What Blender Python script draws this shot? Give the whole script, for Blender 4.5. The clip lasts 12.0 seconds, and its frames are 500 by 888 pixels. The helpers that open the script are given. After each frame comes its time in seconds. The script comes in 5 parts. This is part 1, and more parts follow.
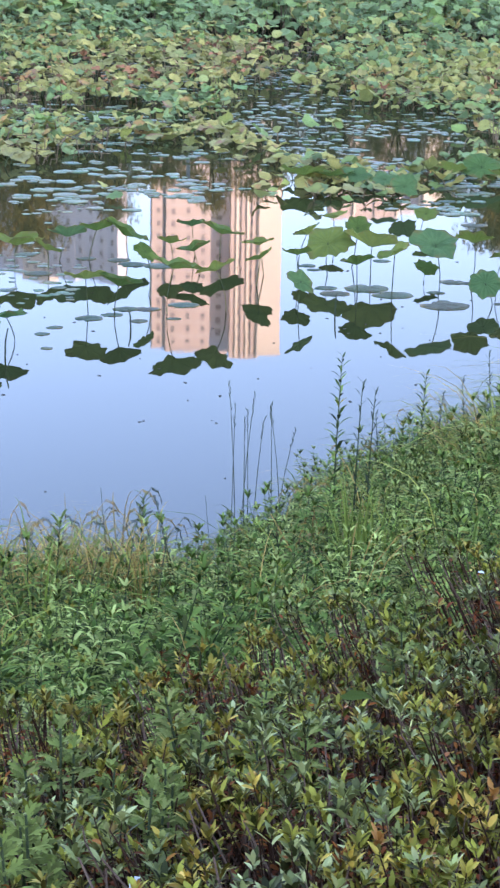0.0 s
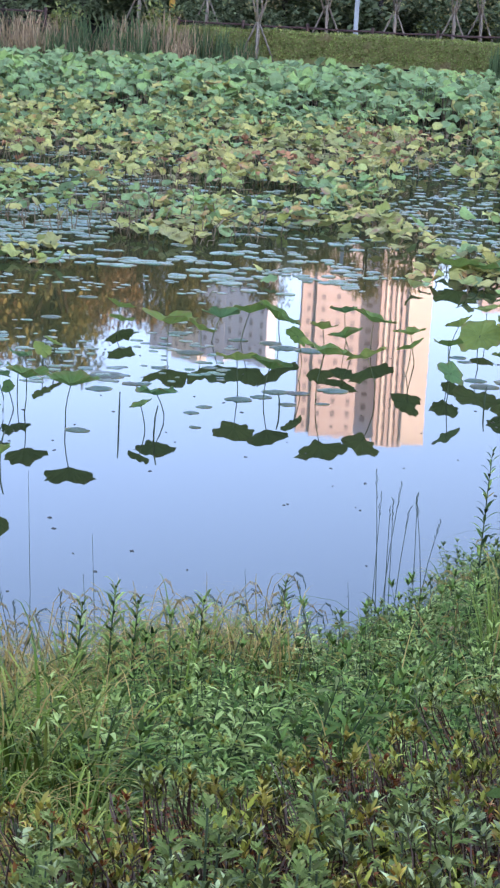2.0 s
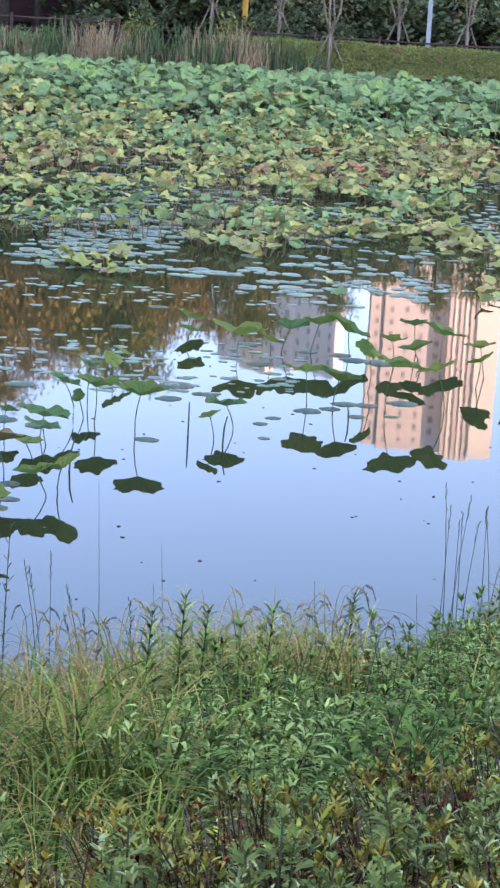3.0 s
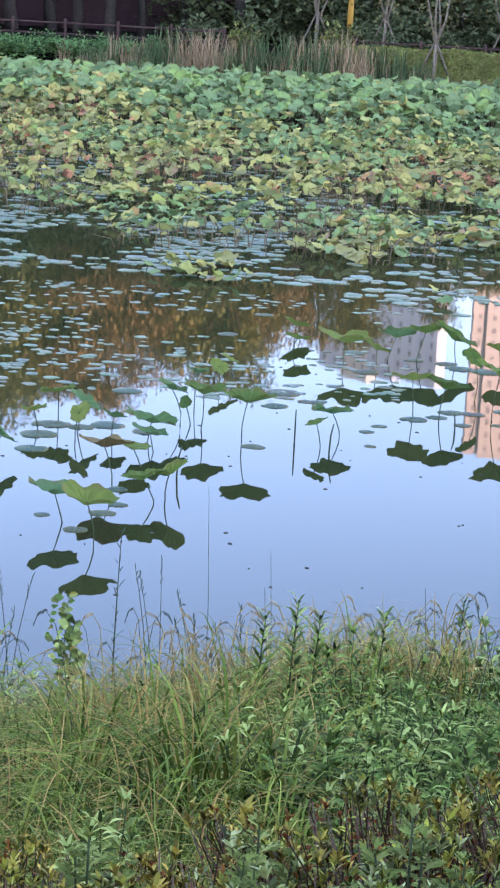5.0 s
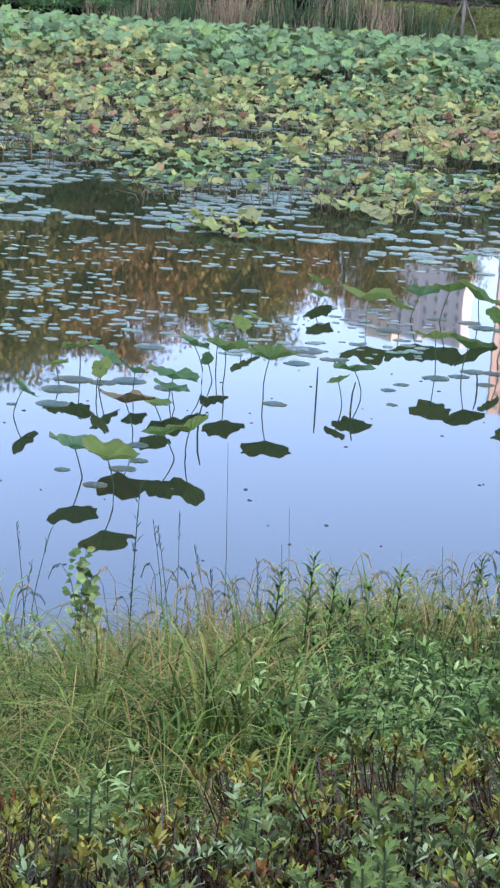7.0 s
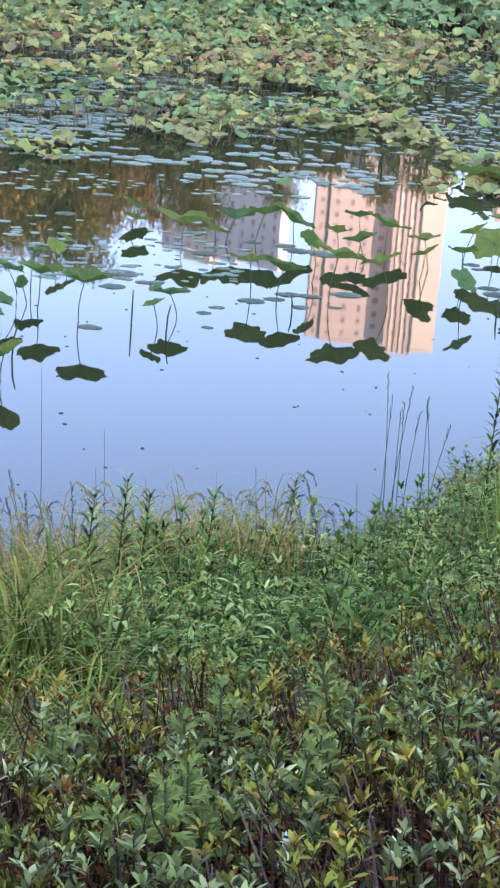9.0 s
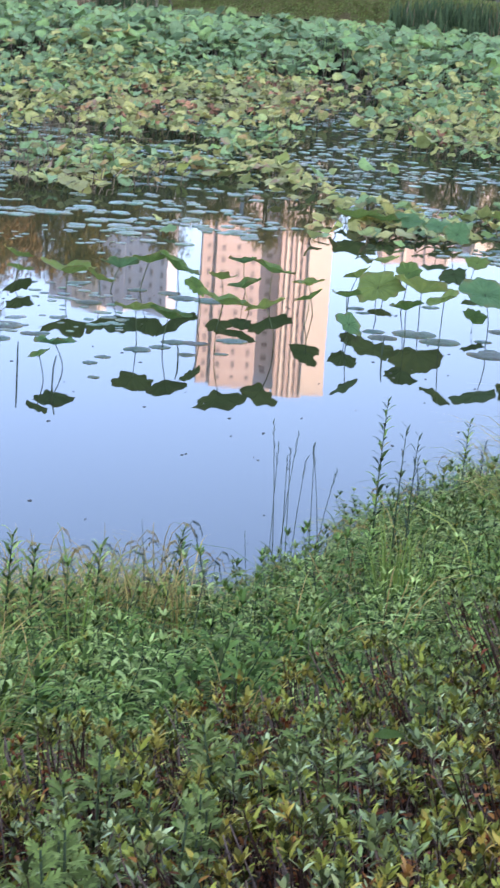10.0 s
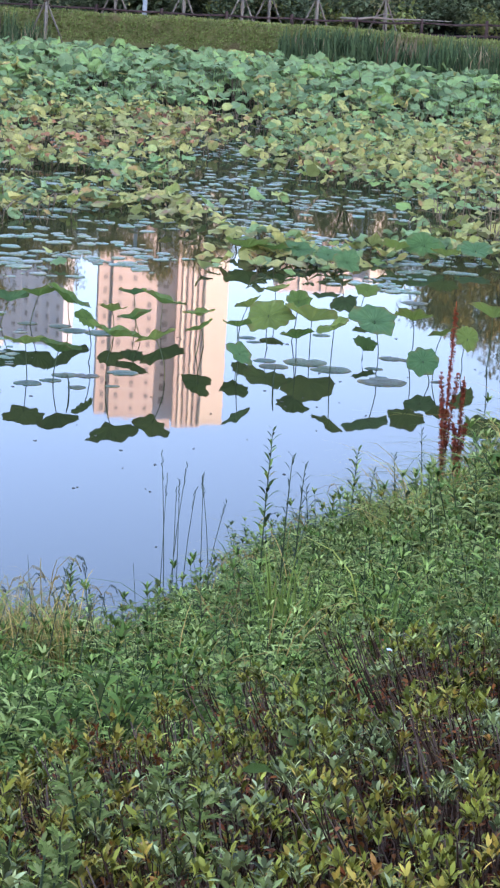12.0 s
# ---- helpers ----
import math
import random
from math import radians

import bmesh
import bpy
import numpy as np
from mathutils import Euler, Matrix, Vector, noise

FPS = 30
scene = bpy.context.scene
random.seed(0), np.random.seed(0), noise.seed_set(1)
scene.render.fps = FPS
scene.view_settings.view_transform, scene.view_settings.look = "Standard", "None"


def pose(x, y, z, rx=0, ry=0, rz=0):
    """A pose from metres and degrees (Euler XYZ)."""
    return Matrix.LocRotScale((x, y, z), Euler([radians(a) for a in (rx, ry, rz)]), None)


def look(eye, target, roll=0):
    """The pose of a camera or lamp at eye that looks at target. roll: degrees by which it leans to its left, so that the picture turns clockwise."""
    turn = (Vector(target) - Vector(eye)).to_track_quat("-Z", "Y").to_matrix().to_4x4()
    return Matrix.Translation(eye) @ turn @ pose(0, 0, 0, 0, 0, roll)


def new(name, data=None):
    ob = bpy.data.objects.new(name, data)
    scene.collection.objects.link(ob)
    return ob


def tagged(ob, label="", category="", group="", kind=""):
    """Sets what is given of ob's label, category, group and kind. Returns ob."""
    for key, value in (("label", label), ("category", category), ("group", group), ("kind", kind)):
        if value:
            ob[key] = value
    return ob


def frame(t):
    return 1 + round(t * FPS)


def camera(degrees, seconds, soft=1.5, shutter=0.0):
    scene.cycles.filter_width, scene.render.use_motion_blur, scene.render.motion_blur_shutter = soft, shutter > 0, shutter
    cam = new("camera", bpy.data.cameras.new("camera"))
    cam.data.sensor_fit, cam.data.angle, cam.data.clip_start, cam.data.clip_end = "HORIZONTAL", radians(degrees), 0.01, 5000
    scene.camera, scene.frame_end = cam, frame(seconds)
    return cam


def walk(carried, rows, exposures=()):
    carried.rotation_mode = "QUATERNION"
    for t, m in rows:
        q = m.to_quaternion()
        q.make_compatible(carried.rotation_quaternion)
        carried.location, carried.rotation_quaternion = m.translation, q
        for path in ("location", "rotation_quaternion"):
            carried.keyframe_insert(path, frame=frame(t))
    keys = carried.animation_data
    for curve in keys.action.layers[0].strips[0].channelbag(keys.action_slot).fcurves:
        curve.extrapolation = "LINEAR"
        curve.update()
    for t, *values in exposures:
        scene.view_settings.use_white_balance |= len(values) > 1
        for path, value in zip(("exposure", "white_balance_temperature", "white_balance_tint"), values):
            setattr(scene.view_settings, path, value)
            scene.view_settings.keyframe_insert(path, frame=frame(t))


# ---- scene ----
# Camera: a long-lens view held by eye height over the bank, panning left and back right
cam = camera(14.379, 12.0, soft=2.3, shutter=0.25)
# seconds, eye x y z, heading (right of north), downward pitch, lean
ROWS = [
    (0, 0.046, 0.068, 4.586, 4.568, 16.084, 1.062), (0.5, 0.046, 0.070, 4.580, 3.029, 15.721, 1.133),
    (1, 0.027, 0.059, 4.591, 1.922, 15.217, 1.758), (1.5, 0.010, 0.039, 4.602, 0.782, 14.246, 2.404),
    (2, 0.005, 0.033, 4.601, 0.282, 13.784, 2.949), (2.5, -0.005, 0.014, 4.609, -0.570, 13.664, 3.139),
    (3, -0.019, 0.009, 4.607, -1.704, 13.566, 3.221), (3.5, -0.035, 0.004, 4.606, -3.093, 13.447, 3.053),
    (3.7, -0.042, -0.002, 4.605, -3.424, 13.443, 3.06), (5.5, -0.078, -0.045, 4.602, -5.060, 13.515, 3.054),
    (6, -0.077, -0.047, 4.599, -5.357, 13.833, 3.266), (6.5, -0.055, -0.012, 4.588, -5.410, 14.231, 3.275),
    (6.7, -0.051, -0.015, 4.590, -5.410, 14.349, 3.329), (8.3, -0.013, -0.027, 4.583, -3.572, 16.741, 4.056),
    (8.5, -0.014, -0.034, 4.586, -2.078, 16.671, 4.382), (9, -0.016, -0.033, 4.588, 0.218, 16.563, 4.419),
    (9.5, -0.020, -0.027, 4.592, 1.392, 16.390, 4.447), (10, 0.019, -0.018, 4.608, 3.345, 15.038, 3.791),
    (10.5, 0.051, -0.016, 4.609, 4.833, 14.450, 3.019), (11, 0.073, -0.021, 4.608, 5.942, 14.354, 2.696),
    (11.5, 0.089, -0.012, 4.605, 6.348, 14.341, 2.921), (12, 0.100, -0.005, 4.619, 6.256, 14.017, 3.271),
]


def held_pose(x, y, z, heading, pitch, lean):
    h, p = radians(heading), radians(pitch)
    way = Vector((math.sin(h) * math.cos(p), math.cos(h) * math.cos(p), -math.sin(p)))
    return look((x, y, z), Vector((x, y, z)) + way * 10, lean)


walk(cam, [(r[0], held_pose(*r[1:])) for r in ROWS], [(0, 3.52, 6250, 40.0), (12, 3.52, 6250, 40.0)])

# Light: clear evening sky, low sun behind the camera's right shoulder
SUN_ELEV, SUN_FROM = radians(7.0), radians(141.0)  # compass bearing the sun stands at
world = bpy.data.worlds.new("evening_sky")
scene.world = world
world.use_nodes = True
wn = world.node_tree
sky = wn.nodes.new("ShaderNodeTexSky")
sky.sky_type, sky.sun_disc = "NISHITA", False
sky.sun_elevation, sky.sun_rotation = SUN_ELEV, SUN_FROM
sky.air_density, sky.dust_density, sky.ozone_density = 0.85, 0.05, 1.5
wn.links.new(sky.outputs[0], wn.nodes["Background"].inputs[0])
wn.nodes["Background"].inputs[1].default_value = 0.15
sun = new("sun", bpy.data.lights.new("sun", "SUN"))
sun.data.energy, sun.data.angle, sun.data.color = 2.3, radians(0.5), (1.0, 0.79, 0.52)
sd = Vector((math.sin(SUN_FROM) * math.cos(SUN_ELEV), math.cos(SUN_FROM) * math.cos(SUN_ELEV), math.sin(SUN_ELEV)))
sun.matrix_world = look(sd * 200, (0, 0, 0))


# ---- helpers for meshes ----
class Build:
    """Collects vertices, faces, material slots and a uv per vertex for one mesh."""

    def __init__(self):
        self.v, self.f, self.m, self.uv = [], [], [], []

    def add(self, verts, faces, mat=0, uvs=None):
        k = len(self.v)
        self.v.extend([tuple(p) for p in verts])
        self.uv.extend(uvs if uvs is not None else [(0.0, 0.0)] * len(verts))
        self.f.extend([tuple(i + k for i in f) for f in faces])
        self.m.extend([mat] * len(faces))

    def mesh(self, name, mats, smooth=True):
        me = bpy.data.meshes.new(name)
        me.from_pydata(self.v, [], self.f)
        for m in mats:
            me.materials.append(m)
        me.polygons.foreach_set("material_index", self.m)
        me.polygons.foreach_set("use_smooth", [smooth] * len(self.f))
        lay = me.uv_layers.new(name="uv")
        idx = np.empty(len(me.loops), dtype=np.int32)
        me.loops.foreach_get("vertex_index", idx)
        lay.data.foreach_set("uv", np.array(self.uv, dtype=np.float32)[idx].ravel())
        me.update()
        return me


def part(name, b, mats, parent=None, label="", smooth=True):
    ob = new(name, b.mesh(name, mats if isinstance(mats, (list, tuple)) else [mats], smooth))
    if parent is not None:
        ob.parent = parent
    return tagged(ob, label)


def empty(name, m, label, category, group="", kind=""):
    ob = new(name)
    ob.empty_display_size = 0.1
    ob.matrix_world = m
    return tagged(ob, label, category, group, kind)


def basis(d):
    d = Vector(d).normalized()
    a = d.cross(Vector((0, 0, 1)))
    if a.length < 1e-3:
        a = Vector((1, 0, 0))
    a.normalize()
    return d, a, a.cross(d).normalized()


def tube(b, pts, radii, n=5, mat=0):
    pts = [Vector(p) for p in pts]
    vs, fs = [], []
    for i, p in enumerate(pts):
        d = pts[min(i + 1, len(pts) - 1)] - pts[max(i - 1, 0)]
        _, s, u = basis(d)
        for k in range(n):
            a = 2 * math.pi * k / n
            vs.append(p + (s * math.cos(a) + u * math.sin(a)) * radii[i])
    for i in range(len(pts) - 1):
        for k in range(n):
            fs.append((i * n + k, i * n + (k + 1) % n, (i + 1) * n + (k + 1) % n, (i + 1) * n + k))
    fs.append(tuple(range(n - 1, -1, -1)))
    fs.append(tuple((len(pts) - 1) * n + k for k in range(n)))
    b.add(vs, fs, mat)


def leaf(b, base, d, up, length, width, mat=0, curl=0.15, fold=0.25):
    """A lance-shaped leaf with a folded midrib."""
    d = Vector(d).normalized()
    up = Vector(up)
    s = d.cross(up)
    if s.length < 1e-3:
        s = Vector((1, 0, 0))
    s.normalize()
    n = s.cross(d).normalized()
    base = Vector(base)
    m1 = base + d * length * 0.45 - n * curl * length * 0.1
    m2 = base + d * length * 0.78 - n * curl * length * 0.35
    tip = base + d * length - n * curl * length
    w = width * 0.5
    vs = [base, m1, m2, tip, m1 + s * w + n * w * fold, m1 - s * w + n * w * fold,
          m2 + s * w * 0.72 + n * w * fold, m2 - s * w * 0.72 + n * w * fold]
    fs = [(0, 4, 1), (0, 1, 5), (1, 4, 6, 2), (1, 2, 7, 5), (2, 6, 3), (2, 3, 7)]
    b.add(vs, fs, mat, [(0.5, 0), (0.5, 0.45), (0.5, 0.78), (0.5, 1), (1, 0.4), (0, 0.4), (0.9, 0.75), (0.1, 0.75)])


def oval_leaf(b, base, d, up, length, width, mat=0, curl=0.15):
    """A small elliptic leaf, pointed at both ends, with a folded midrib."""
    d = Vector(d).normalized()
    s = d.cross(Vector(up))
    s = s.normalized() if s.length > 1e-3 else Vector((1, 0, 0))
    n = s.cross(d).normalized()
    base, w = Vector(base), width * 0.5
    row = [base + d * length * t - n * curl * length * t * t for t in (0, 0.3, 0.65, 1.0)]
    vs = [row[0], row[1], row[2], row[3]]
    for i, k in ((1, 0.8), (2, 0.95)):
        vs += [row[i] + s * w * k + n * w * 0.3 * k, row[i] - s * w * k + n * w * 0.3 * k]
    e = base + d * length * 0.88 - n * curl * length * 0.78
    vs += [e + s * w * 0.42 + n * w * 0.1, e - s * w * 0.42 + n * w * 0.1]
    b.add(vs, [(0, 4, 1), (0, 1, 5), (1, 4, 6, 2), (1, 2, 7, 5), (2, 6, 8, 3), (2, 3, 9, 7)], mat)


def ribbon(b, pts, widths, side, mat=0):
    vs, fs, uv = [], [], []
    side = Vector(side).normalized()
    for i, p in enumerate(pts):
        p = Vector(p)
        vs += [p - side * widths[i] / 2, p + Vector((0, 0, 0.12 * widths[i])), p + side * widths[i] / 2]
        t = i / (len(pts) - 1)
        uv += [(0, t), (0.5, t), (1, t)]
    for i in range(len(pts) - 1):
        k = i * 3
        fs += [(k, k + 1, k + 4, k + 3), (k + 1, k + 2, k + 5, k + 4)]
    b.add(vs, fs, mat, uv)


def bevel_box(b, x0, x1, y0, y1, z0, z1, e, mat=0):
    bm = bmesh.new()
    bmesh.ops.create_cube(bm, size=1.0)
    bmesh.ops.scale(bm, vec=(x1 - x0, y1 - y0, z1 - z0), verts=bm.verts)
    bmesh.ops.translate(bm, vec=((x0 + x1) / 2, (y0 + y1) / 2, (z0 + z1) / 2), verts=bm.verts)
    bmesh.ops.bevel(bm, geom=bm.edges[:], offset=e, segments=1, affect="EDGES")
    bm.verts.index_update()
    b.add([v.co.copy() for v in bm.verts], [[v.index for v in f.verts] for f in bm.faces], mat)
    bm.free()


R = random.Random(11)
U = R.uniform


# ---- materials ----
def nodes_of(name):
    m = bpy.data.materials.new(name)
    m.use_nodes = True
    nt = m.node_tree
    return m, nt, nt.nodes["Principled BSDF"], nt.nodes["Material Output"]


def ramp_node(nt, stops):
    r = nt.nodes.new("ShaderNodeValToRGB")
    while len(r.color_ramp.elements) < len(stops):
        r.color_ramp.elements.new(0.5)
    for el, (p, c) in zip(r.color_ramp.elements, stops):
        el.position, el.color = p, (*c, 1)
    return r


def leaf_material(name, colours, rough=0.5, through_light=0.25, blotch=None, scale=30.0, veins=0, blotch_at=0.62, island=0.5, vary=0.45, gloss=0.015):
    """Foliage: colour varies leaf by leaf, with grain, blotches, midrib or ray veins, and light shining through."""
    m, nt, p, out = nodes_of(name)
    L = nt.links.new
    geo, obi = nt.nodes.new("ShaderNodeNewGeometry"), nt.nodes.new("ShaderNodeObjectInfo")
    add = nt.nodes.new("ShaderNodeMath")
    add.operation, add.inputs[1].default_value = "MULTIPLY_ADD", island
    L(geo.outputs["Random Per Island"], add.inputs[0])
    L(obi.outputs["Random"], add.inputs[2])
    fr = nt.nodes.new("ShaderNodeMath")
    fr.operation = "FRACT"
    L(add.outputs[0], fr.inputs[0])
    n = len(colours)
    cr = ramp_node(nt, [(i / max(n - 1, 1), c) for i, c in enumerate(colours)])
    L(fr.outputs[0], cr.inputs[0])
    tex = nt.nodes.new("ShaderNodeTexCoord")
    nz = nt.nodes.new("ShaderNodeTexNoise")
    nz.inputs["Scale"].default_value, nz.inputs["Detail"].default_value = scale, 6.0
    L(tex.outputs["Object"], nz.inputs["Vector"])
    hsv = nt.nodes.new("ShaderNodeHueSaturation")
    mr = nt.nodes.new("ShaderNodeMapRange")
    mr.inputs[3].default_value, mr.inputs[4].default_value = 0.65, 1.35
    L(nz.outputs[0], mr.inputs[0])
    mv = nt.nodes.new("ShaderNodeMapRange")
    mv.inputs[3].default_value, mv.inputs[4].default_value = 1.0 - vary, 1.0 + vary
    L(geo.outputs["Random Per Island"], mv.inputs[0])
    mm = nt.nodes.new("ShaderNodeMath")
    mm.operation = "MULTIPLY"
    L(mr.outputs[0], mm.inputs[0])
    L(mv.outputs[0], mm.inputs[1])
    L(mm.outputs[0], hsv.inputs["Value"])
    L(cr.outputs[0], hsv.inputs["Color"])
    col = hsv.outputs[0]
    if blotch:
        nb = nt.nodes.new("ShaderNodeTexNoise")
        nb.inputs["Scale"].default_value, nb.inputs["Detail"].default_value = scale * 0.3, 4.0
        L(tex.outputs["Object"], nb.inputs["Vector"])
        br = ramp_node(nt, [(blotch_at, (0, 0, 0)), (blotch_at + 0.06, (1, 1, 1))])
        L(nb.outputs[0], br.inputs[0])
        mx = nt.nodes.new("ShaderNodeMix")
        mx.data_type = "RGBA"
        L(br.outputs[0], mx.inputs[0])
        L(col, mx.inputs[6])
        mx.inputs[7].default_value = (*blotch, 1)
        col = mx.outputs[2]
    if veins:
        sep = nt.nodes.new("ShaderNodeSeparateXYZ")
        L(tex.outputs["UV"], sep.inputs[0])
        mu = nt.nodes.new("ShaderNodeMath")
        mu.operation, mu.inputs[1].default_value = "MULTIPLY", veins * 2 * math.pi
        L(sep.outputs[0], mu.inputs[0])
        co = nt.nodes.new("ShaderNodeMath")
        co.operation = "COSINE"
        L(mu.outputs[0], co.inputs[0])
        vr = ramp_node(nt, [(0.88, (0, 0, 0)), (0.99, (0.4, 0.4, 0.4))])
        L(co.outputs[0], vr.inputs[0])
        mx = nt.nodes.new("ShaderNodeMix")
        mx.data_type = "RGBA"
        L(vr.outputs[0], mx.inputs[0])
        L(col, mx.inputs[6])
        mx.inputs[7].default_value = (0.2, 0.27, 0.1, 1)
        col = mx.outputs[2]
        rim = nt.nodes.new("ShaderNodeMath")
        rim.operation = "MULTIPLY"
        rr = ramp_node(nt, [(0.7, (0, 0, 0)), (1.0, (1, 1, 1))])
        L(sep.outputs[1], rr.inputs[0])
        nr = ramp_node(nt, [(0.46, (0, 0, 0)), (0.62, (1, 1, 1))])
        L(nz.outputs[0], nr.inputs[0])
        L(rr.outputs[0], rim.inputs[0])
        L(nr.outputs[0], rim.inputs[1])
        mx = nt.nodes.new("ShaderNodeMix")
        mx.data_type = "RGBA"
        L(rim.outputs[0], mx.inputs[0])
        L(col, mx.inputs[6])
        mx.inputs[7].default_value = (0.24, 0.17, 0.06, 1)
        col = mx.outputs[2]
    L(col, p.inputs["Base Color"])
    p.inputs["Roughness"].default_value = rough
    p.inputs["Specular IOR Level"].default_value = gloss
    bump = nt.nodes.new("ShaderNodeBump")
    bump.inputs["Strength"].default_value, bump.inputs["Distance"].default_value = 0.25, 0.004
    if veins:
        rib = nt.nodes.new("ShaderNodeMath")
        rib.operation, rib.inputs[1].default_value = "MULTIPLY_ADD", 0.35
        L(co.outputs[0], rib.inputs[0])
        L(nz.outputs[0], rib.inputs[2])
        L(rib.outputs[0], bump.inputs["Height"])
        bump.inputs["Strength"].default_value, bump.inputs["Distance"].default_value = 0.6, 0.02
    else:
        L(nz.outputs[0], bump.inputs["Height"])
    L(bump.outputs[0], p.inputs["Normal"])
    tr = nt.nodes.new("ShaderNodeBsdfTranslucent")
    L(col, tr.inputs[0])
    ms = nt.nodes.new("ShaderNodeMixShader")
    ms.inputs[0].default_value = through_light
    L(p.outputs[0], ms.inputs[1])
    L(tr.outputs[0], ms.inputs[2])
    L(ms.outputs[0], out.inputs[0])
    return m


def plain_material(name, c1, c2, scale, rough, bump=0.3, distance=0.01, detail=8.0, coords="Object", metal=0.0):
    m, nt, p, out = nodes_of(name)
    L = nt.links.new
    tex = nt.nodes.new("ShaderNodeTexCoord")
    a, c = nt.nodes.new("ShaderNodeTexNoise"), nt.nodes.new("ShaderNodeTexNoise")
    a.inputs["Scale"].default_value, a.inputs["Detail"].default_value = scale, detail
    c.inputs["Scale"].default_value, c.inputs["Detail"].default_value = scale * 0.13, 3.0
    for t in (a, c):
        L(tex.outputs[coords], t.inputs["Vector"])
    mix = nt.nodes.new("ShaderNodeMath")
    mix.operation = "MULTIPLY_ADD"
    mix.inputs[1].default_value, mix.inputs[2].default_value = 0.5, 0.0
    L(a.outputs[0], mix.inputs[0])
    half = nt.nodes.new("ShaderNodeMath")
    half.operation = "MULTIPLY_ADD"
    half.inputs[1].default_value = 0.5
    L(c.outputs[0], half.inputs[0])
    L(mix.outputs[0], half.inputs[2])
    r = ramp_node(nt, [(0.3, c1), (0.7, c2)])
    L(half.outputs[0], r.inputs[0])
    L(r.outputs[0], p.inputs["Base Color"])
    p.inputs["Roughness"].default_value, p.inputs["Metallic"].default_value = rough, metal
    p.inputs["Specular IOR Level"].default_value = 0.4 if rough < 0.65 else 0.05
    bu = nt.nodes.new("ShaderNodeBump")
    bu.inputs["Strength"].default_value, bu.inputs["Distance"].default_value = bump, distance
    L(a.outputs[0], bu.inputs["Height"])
    L(bu.outputs[0], p.inputs["Normal"])
    return m


def water_material():
    m, nt, p, out = nodes_of("pond_water")
    L = nt.links.new
    p.inputs["Base Color"].default_value = (0.022, 0.02, 0.007, 1)
    p.inputs["Roughness"].default_value, p.inputs["IOR"].default_value = 0.02, 1.39
    p.inputs["Specular IOR Level"].default_value = 1.0
    tex = nt.nodes.new("ShaderNodeTexCoord")
    mp = nt.nodes.new("ShaderNodeMapping")
    mp.inputs["Scale"].default_value = (1.0, 0.6, 1.0)
    L(tex.outputs["Object"], mp.inputs[0])
    a, c = nt.nodes.new("ShaderNodeTexNoise"), nt.nodes.new("ShaderNodeTexNoise")
    a.inputs["Scale"].default_value, a.inputs["Detail"].default_value = 3.0, 2.0
    c.inputs["Scale"].default_value, c.inputs["Detail"].default_value = 0.35, 1.0
    for t in (a, c):
        L(mp.outputs[0], t.inputs["Vector"])
    b1, b2 = nt.nodes.new("ShaderNodeBump"), nt.nodes.new("ShaderNodeBump")
    b1.inputs["Strength"].default_value, b1.inputs["Distance"].default_value = 1.0, 0.0003
    b2.inputs["Strength"].default_value, b2.inputs["Distance"].default_value = 1.0, 0.0006
    L(a.outputs[0], b1.inputs["Height"])
    L(c.outputs[0], b2.inputs["Height"])
    L(b1.outputs[0], b2.inputs["Normal"])
    L(b2.outputs[0], p.inputs["Normal"])
    # added diffuse share: dims the mirrored sky, its colour lifts dark reflections
    mirror_cut, ms = nt.nodes.new("ShaderNodeBsdfDiffuse"), nt.nodes.new("ShaderNodeMixShader")
    mirror_cut.inputs[0].default_value = (0.036, 0.042, 0.013, 1)
    ms.inputs[0].default_value = 0.54
    L(p.outputs[0], ms.inputs[1])
    L(mirror_cut.outputs[0], ms.inputs[2])
    L(ms.outputs[0], out.inputs[0])
    return m


M_water = water_material()
# soil colour taken near black to stand in for shade between the plants
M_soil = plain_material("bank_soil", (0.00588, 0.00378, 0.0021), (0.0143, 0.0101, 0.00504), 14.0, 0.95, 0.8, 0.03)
M_lotus = [
    leaf_material("lotus_green", [(0.0786, 0.128, 0.0238), (0.133, 0.193, 0.0369), (0.109, 0.166, 0.0329)], 0.5, 0.35, (0.193, 0.128, 0.0395), 9.0, 18),
    leaf_material("lotus_blue_green", [(0.08, 0.161, 0.0455), (0.125, 0.214, 0.0746), (0.103, 0.182, 0.0455)], 0.5, 0.33, (0.16, 0.182, 0.0373), 9.0, 18),
    leaf_material("lotus_yellow_green", [(0.171, 0.204, 0.0331), (0.251, 0.275, 0.058), (0.134, 0.194, 0.0331)], 0.5, 0.38, (0.215, 0.153, 0.0662), 9.0, 18),
    leaf_material("lotus_withered", [(0.226, 0.143, 0.0552), (0.158, 0.102, 0.046), (0.271, 0.184, 0.0736)], 0.7, 0.15, (0.0904, 0.0612, 0.0276), 9.0, 18),
]
